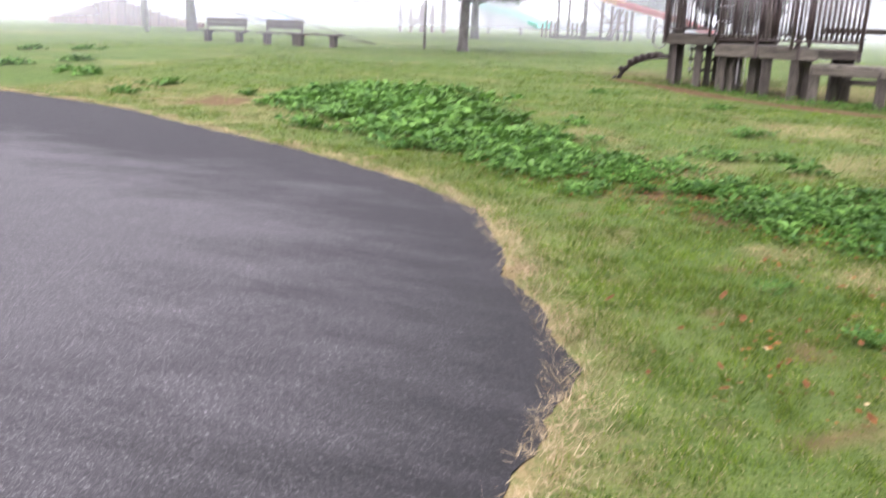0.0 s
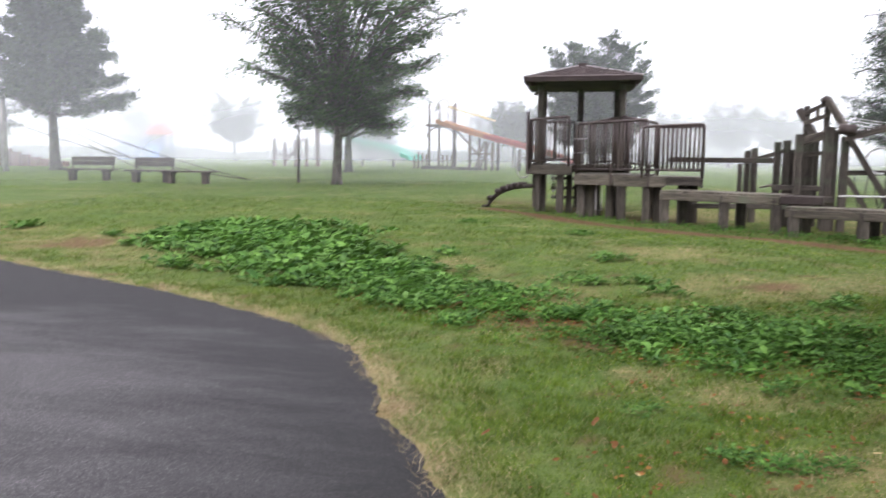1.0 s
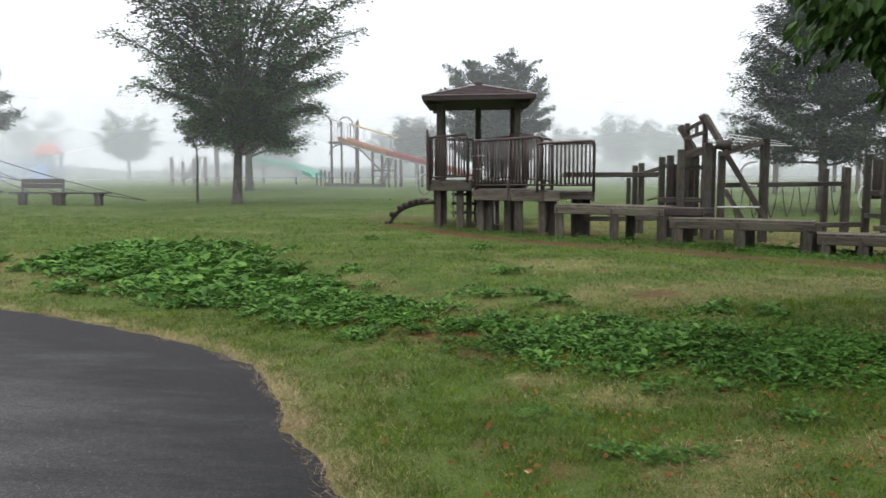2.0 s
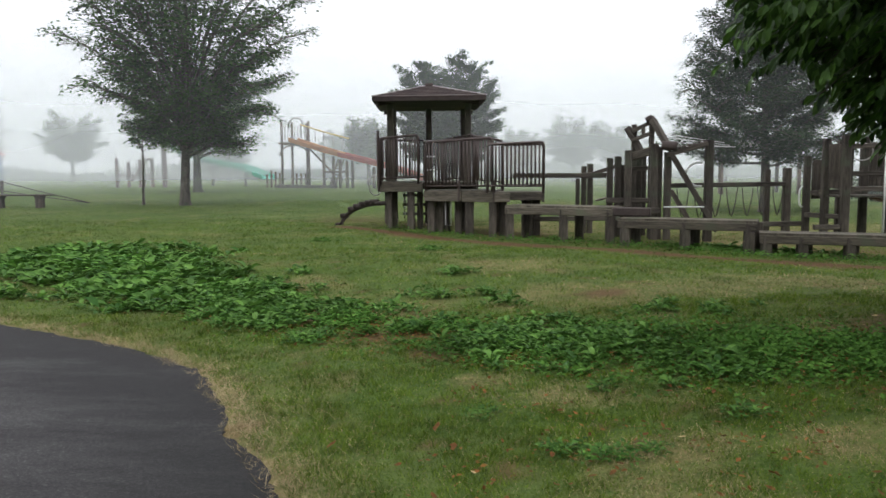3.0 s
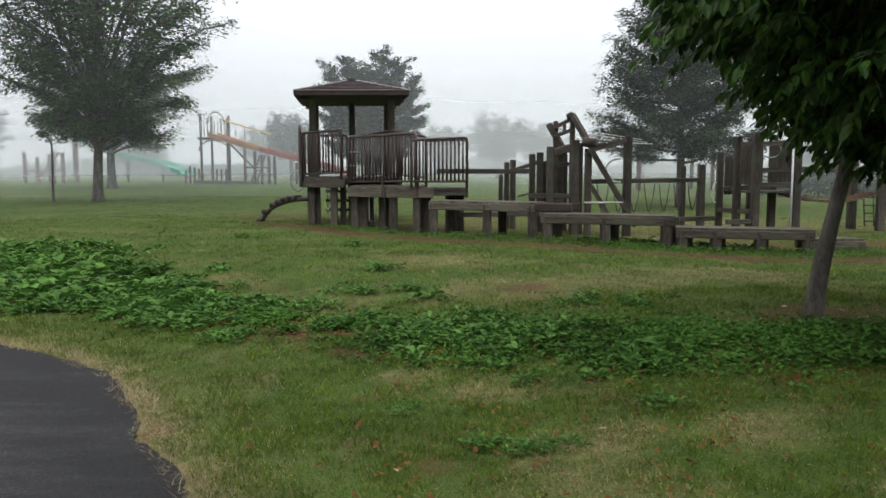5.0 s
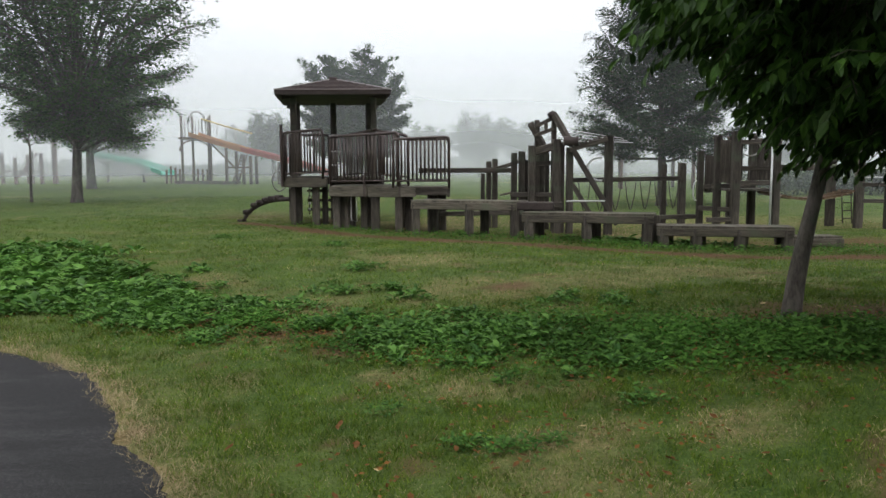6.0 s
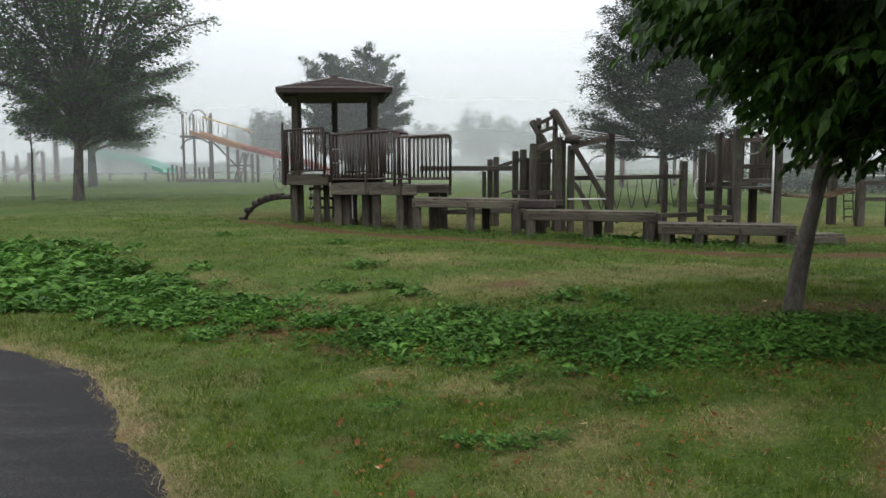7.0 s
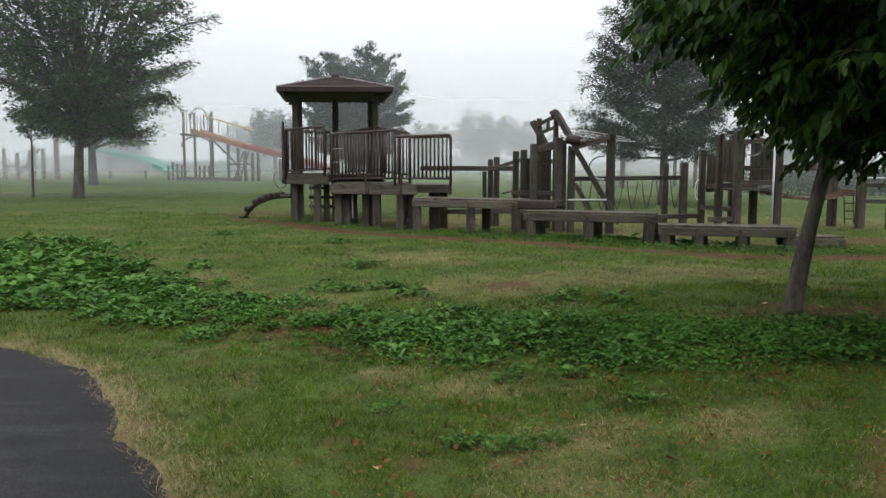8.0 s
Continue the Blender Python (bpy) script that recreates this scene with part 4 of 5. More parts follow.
for k in range(6):
    timber("panel", (-56.6 + 0.64 * k, 80.0, 0.3), (-56.6 + 0.64 * k, 80.0, 2.5 + 0.2 * (k % 2)), 0.56, 0.08, PLAY_BLUE, house, "faded blue panel")
chute("chute", [(-51.6, 78.9, 2.0), (-50.8, 77.6, 1.2), (-49.9, 76.2, 0.5)], 0.5, PLAY_BLUE, house, "light blue slide chute")

# a flat-roofed shelter behind the climbing frame
shelter = thing("shelter", (12.8, 40.0, 0.33), "flat-roofed park shelter on slim posts in fog", "shelter")
for x, y in ((11.3, 39.4), (11.75, 41.2), (14.9, 39.2), (14.7, 41.6)):
    timber("post", (x, y, 0.1), (x, y, 2.55), 0.16, 0.16, STEEL_BROWN, shelter)
roof4 = [(10.2, 38.9), (15.6, 38.7), (15.5, 42.0), (10.3, 42.2)]
solid("roof", [(*p, 2.55) for p in roof4], [(*p, 2.76) for p in roof4], STEEL_GREY, shelter, "flat pale roof slab")

# rope net climber: poles with slack ropes pegged out on the lawn
net = thing("rope_climber", (-26.0, 33.0, 0.3), "dark slack climbing ropes pegged out from tall poles", "rope climber")
for x, y, z in ((-31.5, 35.0, 4.6), (-38.0, 42.0, 4.5)):
    pipe("pole", [(x, y, 0.1), (x, y, z)], 0.13, STEEL_GREY, net, "grey steel pole")
for a, b in (((-31.5, 35.0, 4.4), (-13.8, 27.0, 0.42)), ((-31.5, 35.0, 3.0), (-13.8, 27.0, 0.42)), ((-31.5, 35.0, 4.4), (-20.5, 33.0, 0.4)), ((-31.5, 35.0, 4.5), (-22.5, 34.0, 0.4)), ((-31.5, 35.0, 2.2), (-38.0, 42.0, 3.0))):
    pts = [(*mixp(a[:2], b[:2], u), a[2] + (b[2] - a[2]) * u - 0.35 * 4 * u * (1 - u)) for u in np.linspace(0, 1, 14)]
    pipe("rope", pts, 0.018, EAVE, net, "", 6)
wall = thing("log_wall", (-40.0, 45.0, 0.3), "low reddish brown log wall standing in fog", "wall")
for k in range(19):
    h = 0.6 + 1.4 * math.exp(-((k - 8) / 6.0) ** 2)
    timber("log", (-49.0 + 0.72 * k, 45.0, 0.1), (-49.0 + 0.72 * k, 45.0, h), 0.66, 0.3, TIMBER_RED, wall)


# ---- benches ----


def bench(at, turn, back, label, length=1.75):
    t = thing("park_bench" if back else "bench_table", (0, 0, 0), label, "bench", "benches on the lawn" if back else "")
    L = length / 2
    for k in range(3):
        timber("seat_slat", (-L, -0.16 + 0.15 * k, 0.43), (L, -0.16 + 0.15 * k, 0.43), 0.13, 0.05, BENCH, t)
    if back:
        for k in range(2):
            timber("back_slat", (-L * 0.8, 0.3 + 0.03 * k, 0.66 + 0.17 * k), (L * 0.8, 0.3 + 0.03 * k, 0.66 + 0.17 * k), 0.035, 0.16, BENCH, t)
        for s in (-1, 1):
            timber("back_post", (s * L * 0.75, 0.24, 0.35), (s * L * 0.75, 0.36, 0.86), 0.07, 0.05, BENCH, t)
    for s in (-1, 1):
        timber("leg", (s * L * 0.62, 0, -0.1), (s * L * 0.62, 0, 0.41), 0.22, 0.3, BENCH, t)
        timber("foot_beam", (s * L * 0.62 - 0.001, -0.22, 0.36), (s * L * 0.62, 0.26, 0.36), 0.2, 0.08, BENCH, t)
    t.matrix_basis = pose(*at, 0, 0, turn)
    return t


bench((-17.45, 26.4, ground_z(-17.45, 26.4)), 8, True, "dark weathered park bench with a slatted back", 1.9)
bench((-20.6, 27.1, ground_z(-20.6, 27.1)), 8, True, "dark weathered park bench beside another bench", 2.2)
bench((-15.7, 26.0, ground_z(-15.7, 26.0)), 8, False, "dark backless timber bench on two legs", 2.1)

# ---- trees ----
LEAF_DARK = make_leaf("zelkova_leaves", (0.02, 0.05, 0.014), (0.07, 0.13, 0.035), 0.7, 0.25, 0.08)
LEAF_FAR = make_leaf("hazy_tree_leaves", (0.02, 0.036, 0.016), (0.05, 0.08, 0.032), 0.7, 0.2, 0.12)
LEAF_CEDAR = make_leaf("dark_conical_tree_leaves", (0.012, 0.026, 0.011), (0.036, 0.066, 0.024), 0.7, 0.18, 0.12)
LEAF_NEAR = make_leaf("cherry_leaves", (0.008, 0.024, 0.004), (0.052, 0.112, 0.016), 0.5, 0.22, 0.2)
LEAF_DRY = make_leaf("dry_leaf", (0.07, 0.032, 0.012), (0.21, 0.095, 0.028), 0.8, 0.1, 0.1)
LEAF_PALE = make_leaf("pale_dry_leaf", (0.3, 0.22, 0.1), (0.42, 0.34, 0.18), 0.8, 0.1)
WEED = make_leaf("broad_weed_leaves", (0.024, 0.078, 0.011), (0.115, 0.235, 0.042), 0.6, 0.22, 0.15)
COVER = make_leaf("low_ground_cover", (0.025, 0.075, 0.01), (0.085, 0.18, 0.03), 0.8, 0.2, 0.08)
GRASS = make_leaf("grass_blades", (0.021, 0.054, 0.005), (0.142, 0.205, 0.022), 0.8, 0.25, 0.08)
STRAW = make_leaf("straw_blades", (0.19, 0.14, 0.07), (0.48, 0.39, 0.235), 0.8, 0.15, 0.1)

LEAF_SHAPE = np.array([(0, 0, 0), (0.22, 0.35, 0.05), (0.17, 0.72, 0.03), (0, 1.0, -0.08), (-0.17, 0.72, 0.03), (-0.22, 0.35, 0.05), (0, 0.5, 0.0)])
LEAF_FACES = np.array([(0, 1, 6), (1, 2, 6), (2, 3, 6), (3, 4, 6), (4, 5, 6), (5, 0, 6)])
CARD_SHAPE = np.array([(0, 0, 0), (0.3, 0.45, 0.06), (0, 1.0, 0), (-0.3, 0.45, 0.06)])
CARD_FACES = np.array([(0, 1, 2), (0, 2, 3)])


def scatter(shape, faces, places, ways, ups, sizes):
    """Copies of one small shape as a single cloud: y along the way, z along up."""
    ways = ways / np.linalg.norm(ways, axis=1, keepdims=True)
    xs = np.cross(ways, ups)
    xs = xs / (np.linalg.norm(xs, axis=1, keepdims=True) + 1e-9)
    zs = np.cross(xs, ways)
    v = places[:, None, :] + sizes[:, None, None] * (shape[None, :, 0:1] * xs[:, None, :] + shape[None, :, 1:2] * ways[:, None, :] + shape[None, :, 2:3] * zs[:, None, :])
    f = faces[None] + (np.arange(len(places)) * len(shape))[:, None, None]
    return v.reshape(-1, 3), f.reshape(-1, 3)


def crown_part(name, verts, faces, mat, parent, label=""):
    ob = new(name, mesh_from(name, np.asarray(verts) - np.array(world_place(parent)), faces, mat))
    ob.parent = parent
    return tagged(ob, label)


def tree(name, base, height_m, radius, low, trunk_r, mat, label, seed, limbs=12, twigs=12, leaves=26, leaf=0.16, shape="vase", lean=(0.0, 0.0), spray=0.55, rise=0.15):
    """A tree: tapered trunk, curved limbs, side branches, and leaf sprays at their ends."""
    r = np.random.default_rng(seed)
    gz = ground_z(base[0], base[1])
    t = thing(name, (base[0], base[1], gz), label, "tree")
    B = Vector((base[0], base[1], gz))
    H = height_m
    trunk_top = 0.82 * H
    line = []
    for k in range(12):
        u = k / 11
        line.append(B + Vector((lean[0] * u + 0.05 * H * 0.1 * math.sin(5 * u + seed), lean[1] * u + 0.04 * H * 0.1 * math.cos(4 * u + seed), -0.1 + u * (trunk_top + 0.1))))
    bm = bmesh.new()
    flare = [line[0], line[0] + (line[1] - line[0]) * 0.35] + line[1:]
    rings = []
    for i, p in enumerate(flare):
        u = (p.z - B.z) / trunk_top
        rr = trunk_r * (1.0 - 0.85 * max(u, 0)) * (1.45 if i == 0 else 1.12 if i == 1 else 1)
        rings.append([bm.verts.new(p + Vector((rr * math.cos(a) * (1 + 0.06 * math.sin(3 * a + i)), rr * math.sin(a), 0))) for a in (2 * math.pi * k / 12 for k in range(12))])
    for a, b in zip(rings[:-1], rings[1:]):
        for i in range(12):
            bm.faces.new((a[i], a[(i + 1) % 12], b[(i + 1) % 12], b[i]))
    bm.faces.new(rings[-1])
    part("trunk", bm, BARK, t, "", True)
    bm = bmesh.new()
    bare = 0.36 if shape == "vase" else 0.2
    places, ways = [], []
    for i in range(limbs):
        u = (i + 0.5) / limbs
        az = i * 2.399 + r.uniform(-0.3, 0.3)
        if shape == "vase":
            z0 = low * (0.85 + 0.55 * u) + 0.12 * H * u
            z1 = low * 0.95 + (H - low) * u ** 0.9
            reach = radius * np.interp(u, [0, 0.15, 0.5, 0.75, 1.0], [0.4, 0.68, 1.08, 1.0, 0.4]) * r.uniform(0.62, 1.1)
        elif shape == "cone":
            z0 = low + (H - low) * 0.85 * u * 0.95
            z1 = z0 + 0.16 * (H - low) * (0.5 + u)
            reach = radius * (1.0 - 0.8 * u) * r.uniform(0.75, 1.15)
        else:
            z0 = low * 0.9 + 0.3 * (H - low) * u
            z1 = low + (H - low) * (0.1 + 0.85 * u)
            reach = radius * math.sqrt(max(0.08, 1 - (2 * (0.1 + 0.85 * u) - 1) ** 2)) * r.uniform(0.8, 1.05)
        z0 = min(z0, 0.95 * trunk_top)
        s = B + Vector((lean[0], lean[1], 0)) * (z0 / trunk_top) + Vector((0, 0, z0))
        e = B + Vector((lean[0], lean[1], 0)) + Vector((reach * math.cos(az), reach * math.sin(az), z1))
        bend = Vector((0, 0, (0.12 if shape != "cone" else -0.06) * reach))
        pts = [s.lerp(e, v) + bend * math.sin(math.pi * v) + Vector(r.normal(0, 0.02 * reach, 3)) * (v > 0) for v in np.linspace(0, 1, 8)]
        tube(bm, pts, trunk_r * (0.4 if shape == "vase" else 0.3) * (1 - 0.4 * u), 6, 0.012 * H * 0.2)
        for j in range(twigs):
            v = bare + (1 - bare) * (j + r.uniform(0, 1)) / twigs
            k = min(int(v * 7), 6)
            p = pts[k].lerp(pts[k + 1], v * 7 - k)
            turn = az + r.normal(0, 0.95)
            out = Vector((math.cos(turn), math.sin(turn), r.normal(rise, 0.16)))
            q = p + out * radius * r.uniform(0.1, 0.28)
            tube(bm, [p, p.lerp(q, 0.5) + Vector((0, 0, 0.03 * radius)), q], 0.02 * H * 0.1, 4, 0.004 * H * 0.25)
            # leaves lie along the twig in a flat spray that narrows to its tip
            w = r.uniform(0.05, 1.12, leaves)
            wide = spray * (0.5 - 0.28 * w)
            across = np.array([-math.sin(turn), math.cos(turn), 0.0])
            c = np.array(p)[None] + np.outer(w, np.array(q - p)) + np.outer(r.normal(0, 1, leaves) * wide, across)
            c[:, 2] += 0.03 * radius * np.sin(np.pi * np.clip(w, 0, 1)) + r.normal(0, 0.13 * spray, leaves)
            places.append(c)
            ways.append(np.array(out)[None] * 0.6 + np.outer(r.normal(0, 0.7, leaves), across) + r.normal(0, 0.2, (leaves, 3)) - np.array([0, 0, 0.12]))
    part("branches", bm, BARK, t, "", True)
    places, ways = np.concatenate(places), np.concatenate(ways)
    ups = np.array([0, 0, 1.0]) + r.normal(0, 0.45, places.shape)
    v, f = scatter(CARD_SHAPE, CARD_FACES, places, ways, ups, leaf * r.uniform(0.6, 1.3, len(places)))
    crown_part("crown", v, f, mat, t)
    return t


tree("shade_tree", (-10.7, 27.8), 10.4, 4.1, 2.0, 0.175, LEAF_DARK, "broad green shade tree with layered leafy branches", 5, 58, 20, 50, 0.12, "vase", (0.3, 0.0), 0.85, 0.1)
tree("shade_tree", (-15.7, 42.5), 7.4, 4.4, 2.0, 0.24, LEAF_DARK, "broad shade tree standing in thin fog", 8, 32, 16, 44, 0.17, "vase", (0.2, 0), 1.1)
tree("conical_tree", (-2.0, 40.0), 6.9, 2.6, 0.9, 0.25, LEAF_CEDAR, "dark bushy tree with upswept branch tips", 11, 46, 20, 84, 0.15, "round", (0, 0), 0.6, 0.55)
tree("conical_tree", (8.45, 25.0), 8.4, 2.95, 1.35, 0.15, LEAF_CEDAR, "dark layered tree behind the climbing frame", 14, 64, 22, 110, 0.085, "cone", (0, 0), 0.7, 0.04)
tree("shade_tree", (-31.0, 38.0), 10.5, 3.5, 3.0, 0.3, LEAF_FAR, "tall layered tree standing in fog", 21, 44, 18, 110, 0.2, "cone", (0.2, 0), 1.0)
tree("sapling", (-12.3, 28.0), 3.4, 0.8, 2.0, 0.055, LEAF_DARK, "thin young tree with a few leaves", 23, 7, 6, 26, 0.1, "round", (0, 0), 0.35)
for n, (x, y, h, rad, lo) in enumerate(((-8.9, 60, 5.0, 2.9, 1.6), (8.5, 80, 6.6, 4.4, 1.5), (3.6, 92, 6.0, 3.6, 1.2), (14.8, 92, 6.4, 4.6, 1.4), (-42.5, 80, 7.4, 4.6, 1.8), (-64.0, 95, 9.4, 8.0, 0.8),
                                         (23.3, 80, 5.2, 3.6, 1.2), (-15.0, 85, 5.4, 4.5, 0.8), (-30.0, 90, 4.6, 4.5, 0.6), (31.0, 60, 6.5, 4.2, 0.8), (-52.0, 55, 9.0, 5.5, 1.4), (-2.6, 72, 4.6, 3.0, 1.0), (37.0, 70, 6.0, 5.0, 0.5))):
    tree("foggy_tree", (x, y), h, rad * 0.66, lo, 0.2, LEAF_FAR, "round tree fading into pale fog", 40 + n, 26, 14, 28, 0.25, "round", (0, 0), 1.1, 0.3)

# a far hedge closing the park
r = np.random.default_rng(77)
n = 30000
hx = r.uniform(-130, 110, n)
hy = 98 + 4 * np.sin(hx * 0.07) + r.normal(0, 1.2, n)
hz = 0.2 + r.uniform(0, 1, n) ** 0.8 * (1.2 + 0.7 * np.sin(hx * 0.21) * np.sin(hx * 0.053 + 1))
v, f = scatter(CARD_SHAPE, CARD_FACES, np.stack([hx, hy, hz], -1), r.normal(0, 1, (n, 3)), r.normal(0, 1, (n, 3)) + [0, 0, 1], r.uniform(0.5, 0.95, n))
tagged(new("far_hedge", mesh_from("far_hedge", v, f, LEAF_FAR)), "long low hedge fading into fog", "hedge", kind="stuff")

# a clipped hedge beyond the rope bridge
n = 9000
hx = r.uniform(14.4, 22.0, n)
hy, hz = 30.6 + r.uniform(0, 2.2, n), 0.3 + r.uniform(0, 1, n) ** 0.7 * (0.85 + 0.12 * np.sin(hx * 2.3))
v, f = scatter(CARD_SHAPE, CARD_FACES, np.stack([hx, hy, hz], -1), r.normal(0, 1, (n, 3)), r.normal(0, 1, (n, 3)) + [0, 0, 1], r.uniform(0.1, 0.2, n))
tagged(new("hedge", mesh_from("hedge", v, f, LEAF_FAR)), "low clipped dark green hedge in thin fog", "hedge", kind="stuff")

# the near tree whose leaves hang into view
near = thing("cherry_tree", (3.26, 6.3, 0.2), "slender leaning tree with drooping green leaves", "tree")
line = [tuple(v) for v in spline([(3.25, 6.3, 0.08), (3.29, 6.3, 0.5), (3.4, 6.34, 1.0), (3.57, 6.4, 1.6), (3.78, 6.4, 2.3), (3.95, 6.2, 3.2), (4.15, 6.0, 4.2)], 0.12)]
bm = bmesh.new()
rings = []
for i, p in enumerate(line):
    u = i / (len(line) - 1)
    rr = 0.074 * (1 - 0.7 * u) * (1.5 if i == 0 else 1.22 if i == 1 else 1.08 if i == 2 else 1)
    rings.append([bm.verts.new((p[0] + rr * math.cos(a) * (1 + 0.07 * math.sin(2 * a + i * 0.7)), p[1] + rr * math.sin(a) * (1 + 0.05 * math.cos(3 * a + i)), p[2])) for a in (2 * math.pi * k / 14 for k in range(14))])
for a, b in zip(rings[:-1], rings[1:]):
    for i in range(14):
        bm.faces.new((a[i], a[(i + 1) % 14], b[(i + 1) % 14], b[i]))
part("trunk", bm, BARK, near, "", True)
r = np.random.default_rng(31)
CROWN = np.array([4.55, 5.35, 3.45])
REACH = np.array([2.52, 2.65, 2.4])
bm = bmesh.new()
tips = []
for i in range(34):
    az, el = i * 2.399, math.asin(np.clip(-0.75 + 1.6 * (i + 0.5) / 34, -1, 1))
    e = CROWN + REACH * np.array([math.cos(az) * math.cos(el), math.sin(az) * math.cos(el), math.sin(el)]) * 0.8
    s = np.array(line[min(len(line) - 1, 18 + int(r.uniform(0, len(line) - 19)))])
    pts = [s + (e - s) * u + np.array([0, 0, 0.35]) * math.sin(math.pi * u) for u in np.linspace(0, 1, 8)]
    tube(bm, pts, 0.022, 6, 0.006)
    tips.append(pts)
part("branches", bm, BARK, near, "", True)
places, ways, sizes = [], [], []
twigs = bmesh.new()
for k in range(10000):
    g = r.normal(0, 1, 3)
    g = g / np.linalg.norm(g) * r.uniform(0.35, 1.0) ** 0.5
    c = CROWN + REACH * g * (1 + 0.12 * math.sin(5 * g[0] + 3 * g[1]))
    if c[2] < 1.74 + 0.12 * math.sin(3 * c[0]) + 0.5 * max(0.0, 3.0 - c[0]):
        continue
    if noise.noise(Vector(c) * 1.9) < -0.28:
        continue
    out = np.array([g[0], g[1], 0.0]) + r.normal(0, 0.45, 3)
    out[2] = -0.15 + 0.25 * r.normal()
    out = out / np.linalg.norm(out)
    L = r.uniform(0.25, 0.5)
    if k % 4 == 0:
        tube(twigs, [c, c + out * L * 0.6 + [0, 0, 0.01], c + out * L - [0, 0, 0.03]], 0.004, 3)
    for j in range(12):
        u = (j + 0.5) / 12
        p = c + out * L * u - np.array([0, 0, 0.06 * u * u])
        side = np.cross(out, [0, 0, 1.0]) * (1 if j % 2 else -1)
        w = out * 0.55 + side * 0.6 + np.array([0, 0, -0.75]) + r.normal(0, 0.22, 3)
        places.append(p)
        ways.append(w)
        sizes.append(r.uniform(0.085, 0.155))
tagged(part("twig_spray", twigs, BARK, near, "", True), kind="stuff")
places, ways, sizes = np.array(places), np.array(ways), np.array(sizes)
v, f = scatter(LEAF_SHAPE, LEAF_FACES, places, ways, np.array([0, 0, 1.0]) + r.normal(0, 0.3, places.shape), sizes)
crown_part("crown", v, f, LEAF_NEAR, near)

# ---- weeds on the bank ----


def rosettes(spots, r, lo=7, hi=12):
    """Leaves of broad-leaved plants: rows of x, y, leaf length."""
    places, ways, sizes = [], [], []
    for x, y, s in spots:
        z = ground_z(x, y)
        k = int(r.integers(lo, hi))
        for j in range(k):
            a = 2 * math.pi * j / k + r.uniform(-0.4, 0.4)
            el = r.uniform(0.05, 0.95)
            places.append((x + 0.02 * math.cos(a), y + 0.02 * math.sin(a), z + r.uniform(0.0, 0.05)))
            ways.append((math.cos(a), math.sin(a), el))
            sizes.append(s * r.uniform(0.6, 1.2))
    return np.array(places), np.array(ways), np.array(sizes)


BIG_LEAF = np.array([(0, 0, 0), (0.06, 0.2, 0.03), (0.19, 0.45, 0.1), (0.17, 0.75, 0.03), (0, 1.0, -0.22), (-0.16, 0.72, -0.01), (-0.2, 0.42, 0.07), (-0.05, 0.2, 0.02), (0, 0.5, 0.0)])
BIG_FACES = np.array([(0, 1, 8), (1, 2, 8), (2, 3, 8), (3, 4, 8), (4, 5, 8), (5, 6, 8), (6, 7, 8), (7, 0, 8)])
r = np.random.default_rng(12)
BED = [(-7.4, 12.0), (-6.2, 11.6), (-4.9, 10.6), (-3.6, 9.4), (-2.3, 8.1), (-1.3, 7.4), (-0.2, 6.85), (1.0, 6.25), (2.1, 5.7), (3.4, 5.3)]
bed_line = spline(BED, 0.1)
WIDE = [0.8, 1.25, 1.25, 1.0, 0.85, 0.85, 0.95, 0.9, 0.75, 0.5]
bed, plants = [], []
for k in range(1150):
    u = r.uniform(0, 1) ** 1.05
    v = bed_line[int(u * (len(bed_line) - 1))]
    w = np.interp(u, np.linspace(0, 1, len(WIDE)), WIDE)
    o = r.normal(0, 0.5) * w
    cx, cy = v.x + 0.55 * o, v.y + 0.84 * o
    lush = float(0.5 * cloud(cx, cy, 0.55, 91) + 0.5 * cloud(cx, cy, 0.22, 92))
    if lush < np.interp(u, [0, 0.4, 0.6, 1], [0.25, 0.43, 0.58, 0.66]) * r.uniform(0.75, 1.15):
        continue
    big = np.interp(u, [0, 0.38, 0.5, 0.75, 1], [0.16, 0.15, 0.11, 0.09, 0.075]) * r.uniform(0.5, 1.3)
    clump = []
    for j in range(int(r.integers(3, 8))):
        x, y = cx + r.normal(0, 0.95 * big), cy + r.normal(0, 0.95 * big)
        if edge_distance(np.array([x]), np.array([y]))[0] > 0.9:
            clump.append((x, y, big * r.uniform(0.6, 1.15)))
    if not clump:
        continue
    if u > 0.4 and len(plants) < 200:
        plants.append((cx, cy, clump))
    else:
        bed += clump
p, w, s = rosettes(bed, r)
v, f = scatter(BIG_LEAF, BIG_FACES, p, w, np.tile([0, 0, 1.0], (len(p), 1)) + r.normal(0, 0.2, p.shape), s)
tagged(new("weed_bed", mesh_from("weed_bed", v, f, WEED, True)), "dense bright green broad-leaved weeds on the bank", "weeds", kind="stuff")
for cx, cy, clump in plants:
    t = thing("weed_plant", (cx, cy, ground_z(cx, cy)), "leafy green weed clump among others on the bank", "weed", "weed clumps on the bank")
    p, w, s = rosettes(clump, r)
    v, f = scatter(BIG_LEAF, BIG_FACES, p, w, np.tile([0, 0, 1.0], (len(p), 1)) + r.normal(0, 0.2, p.shape), s)
    crown_part("leaves", v, f, WEED, t)

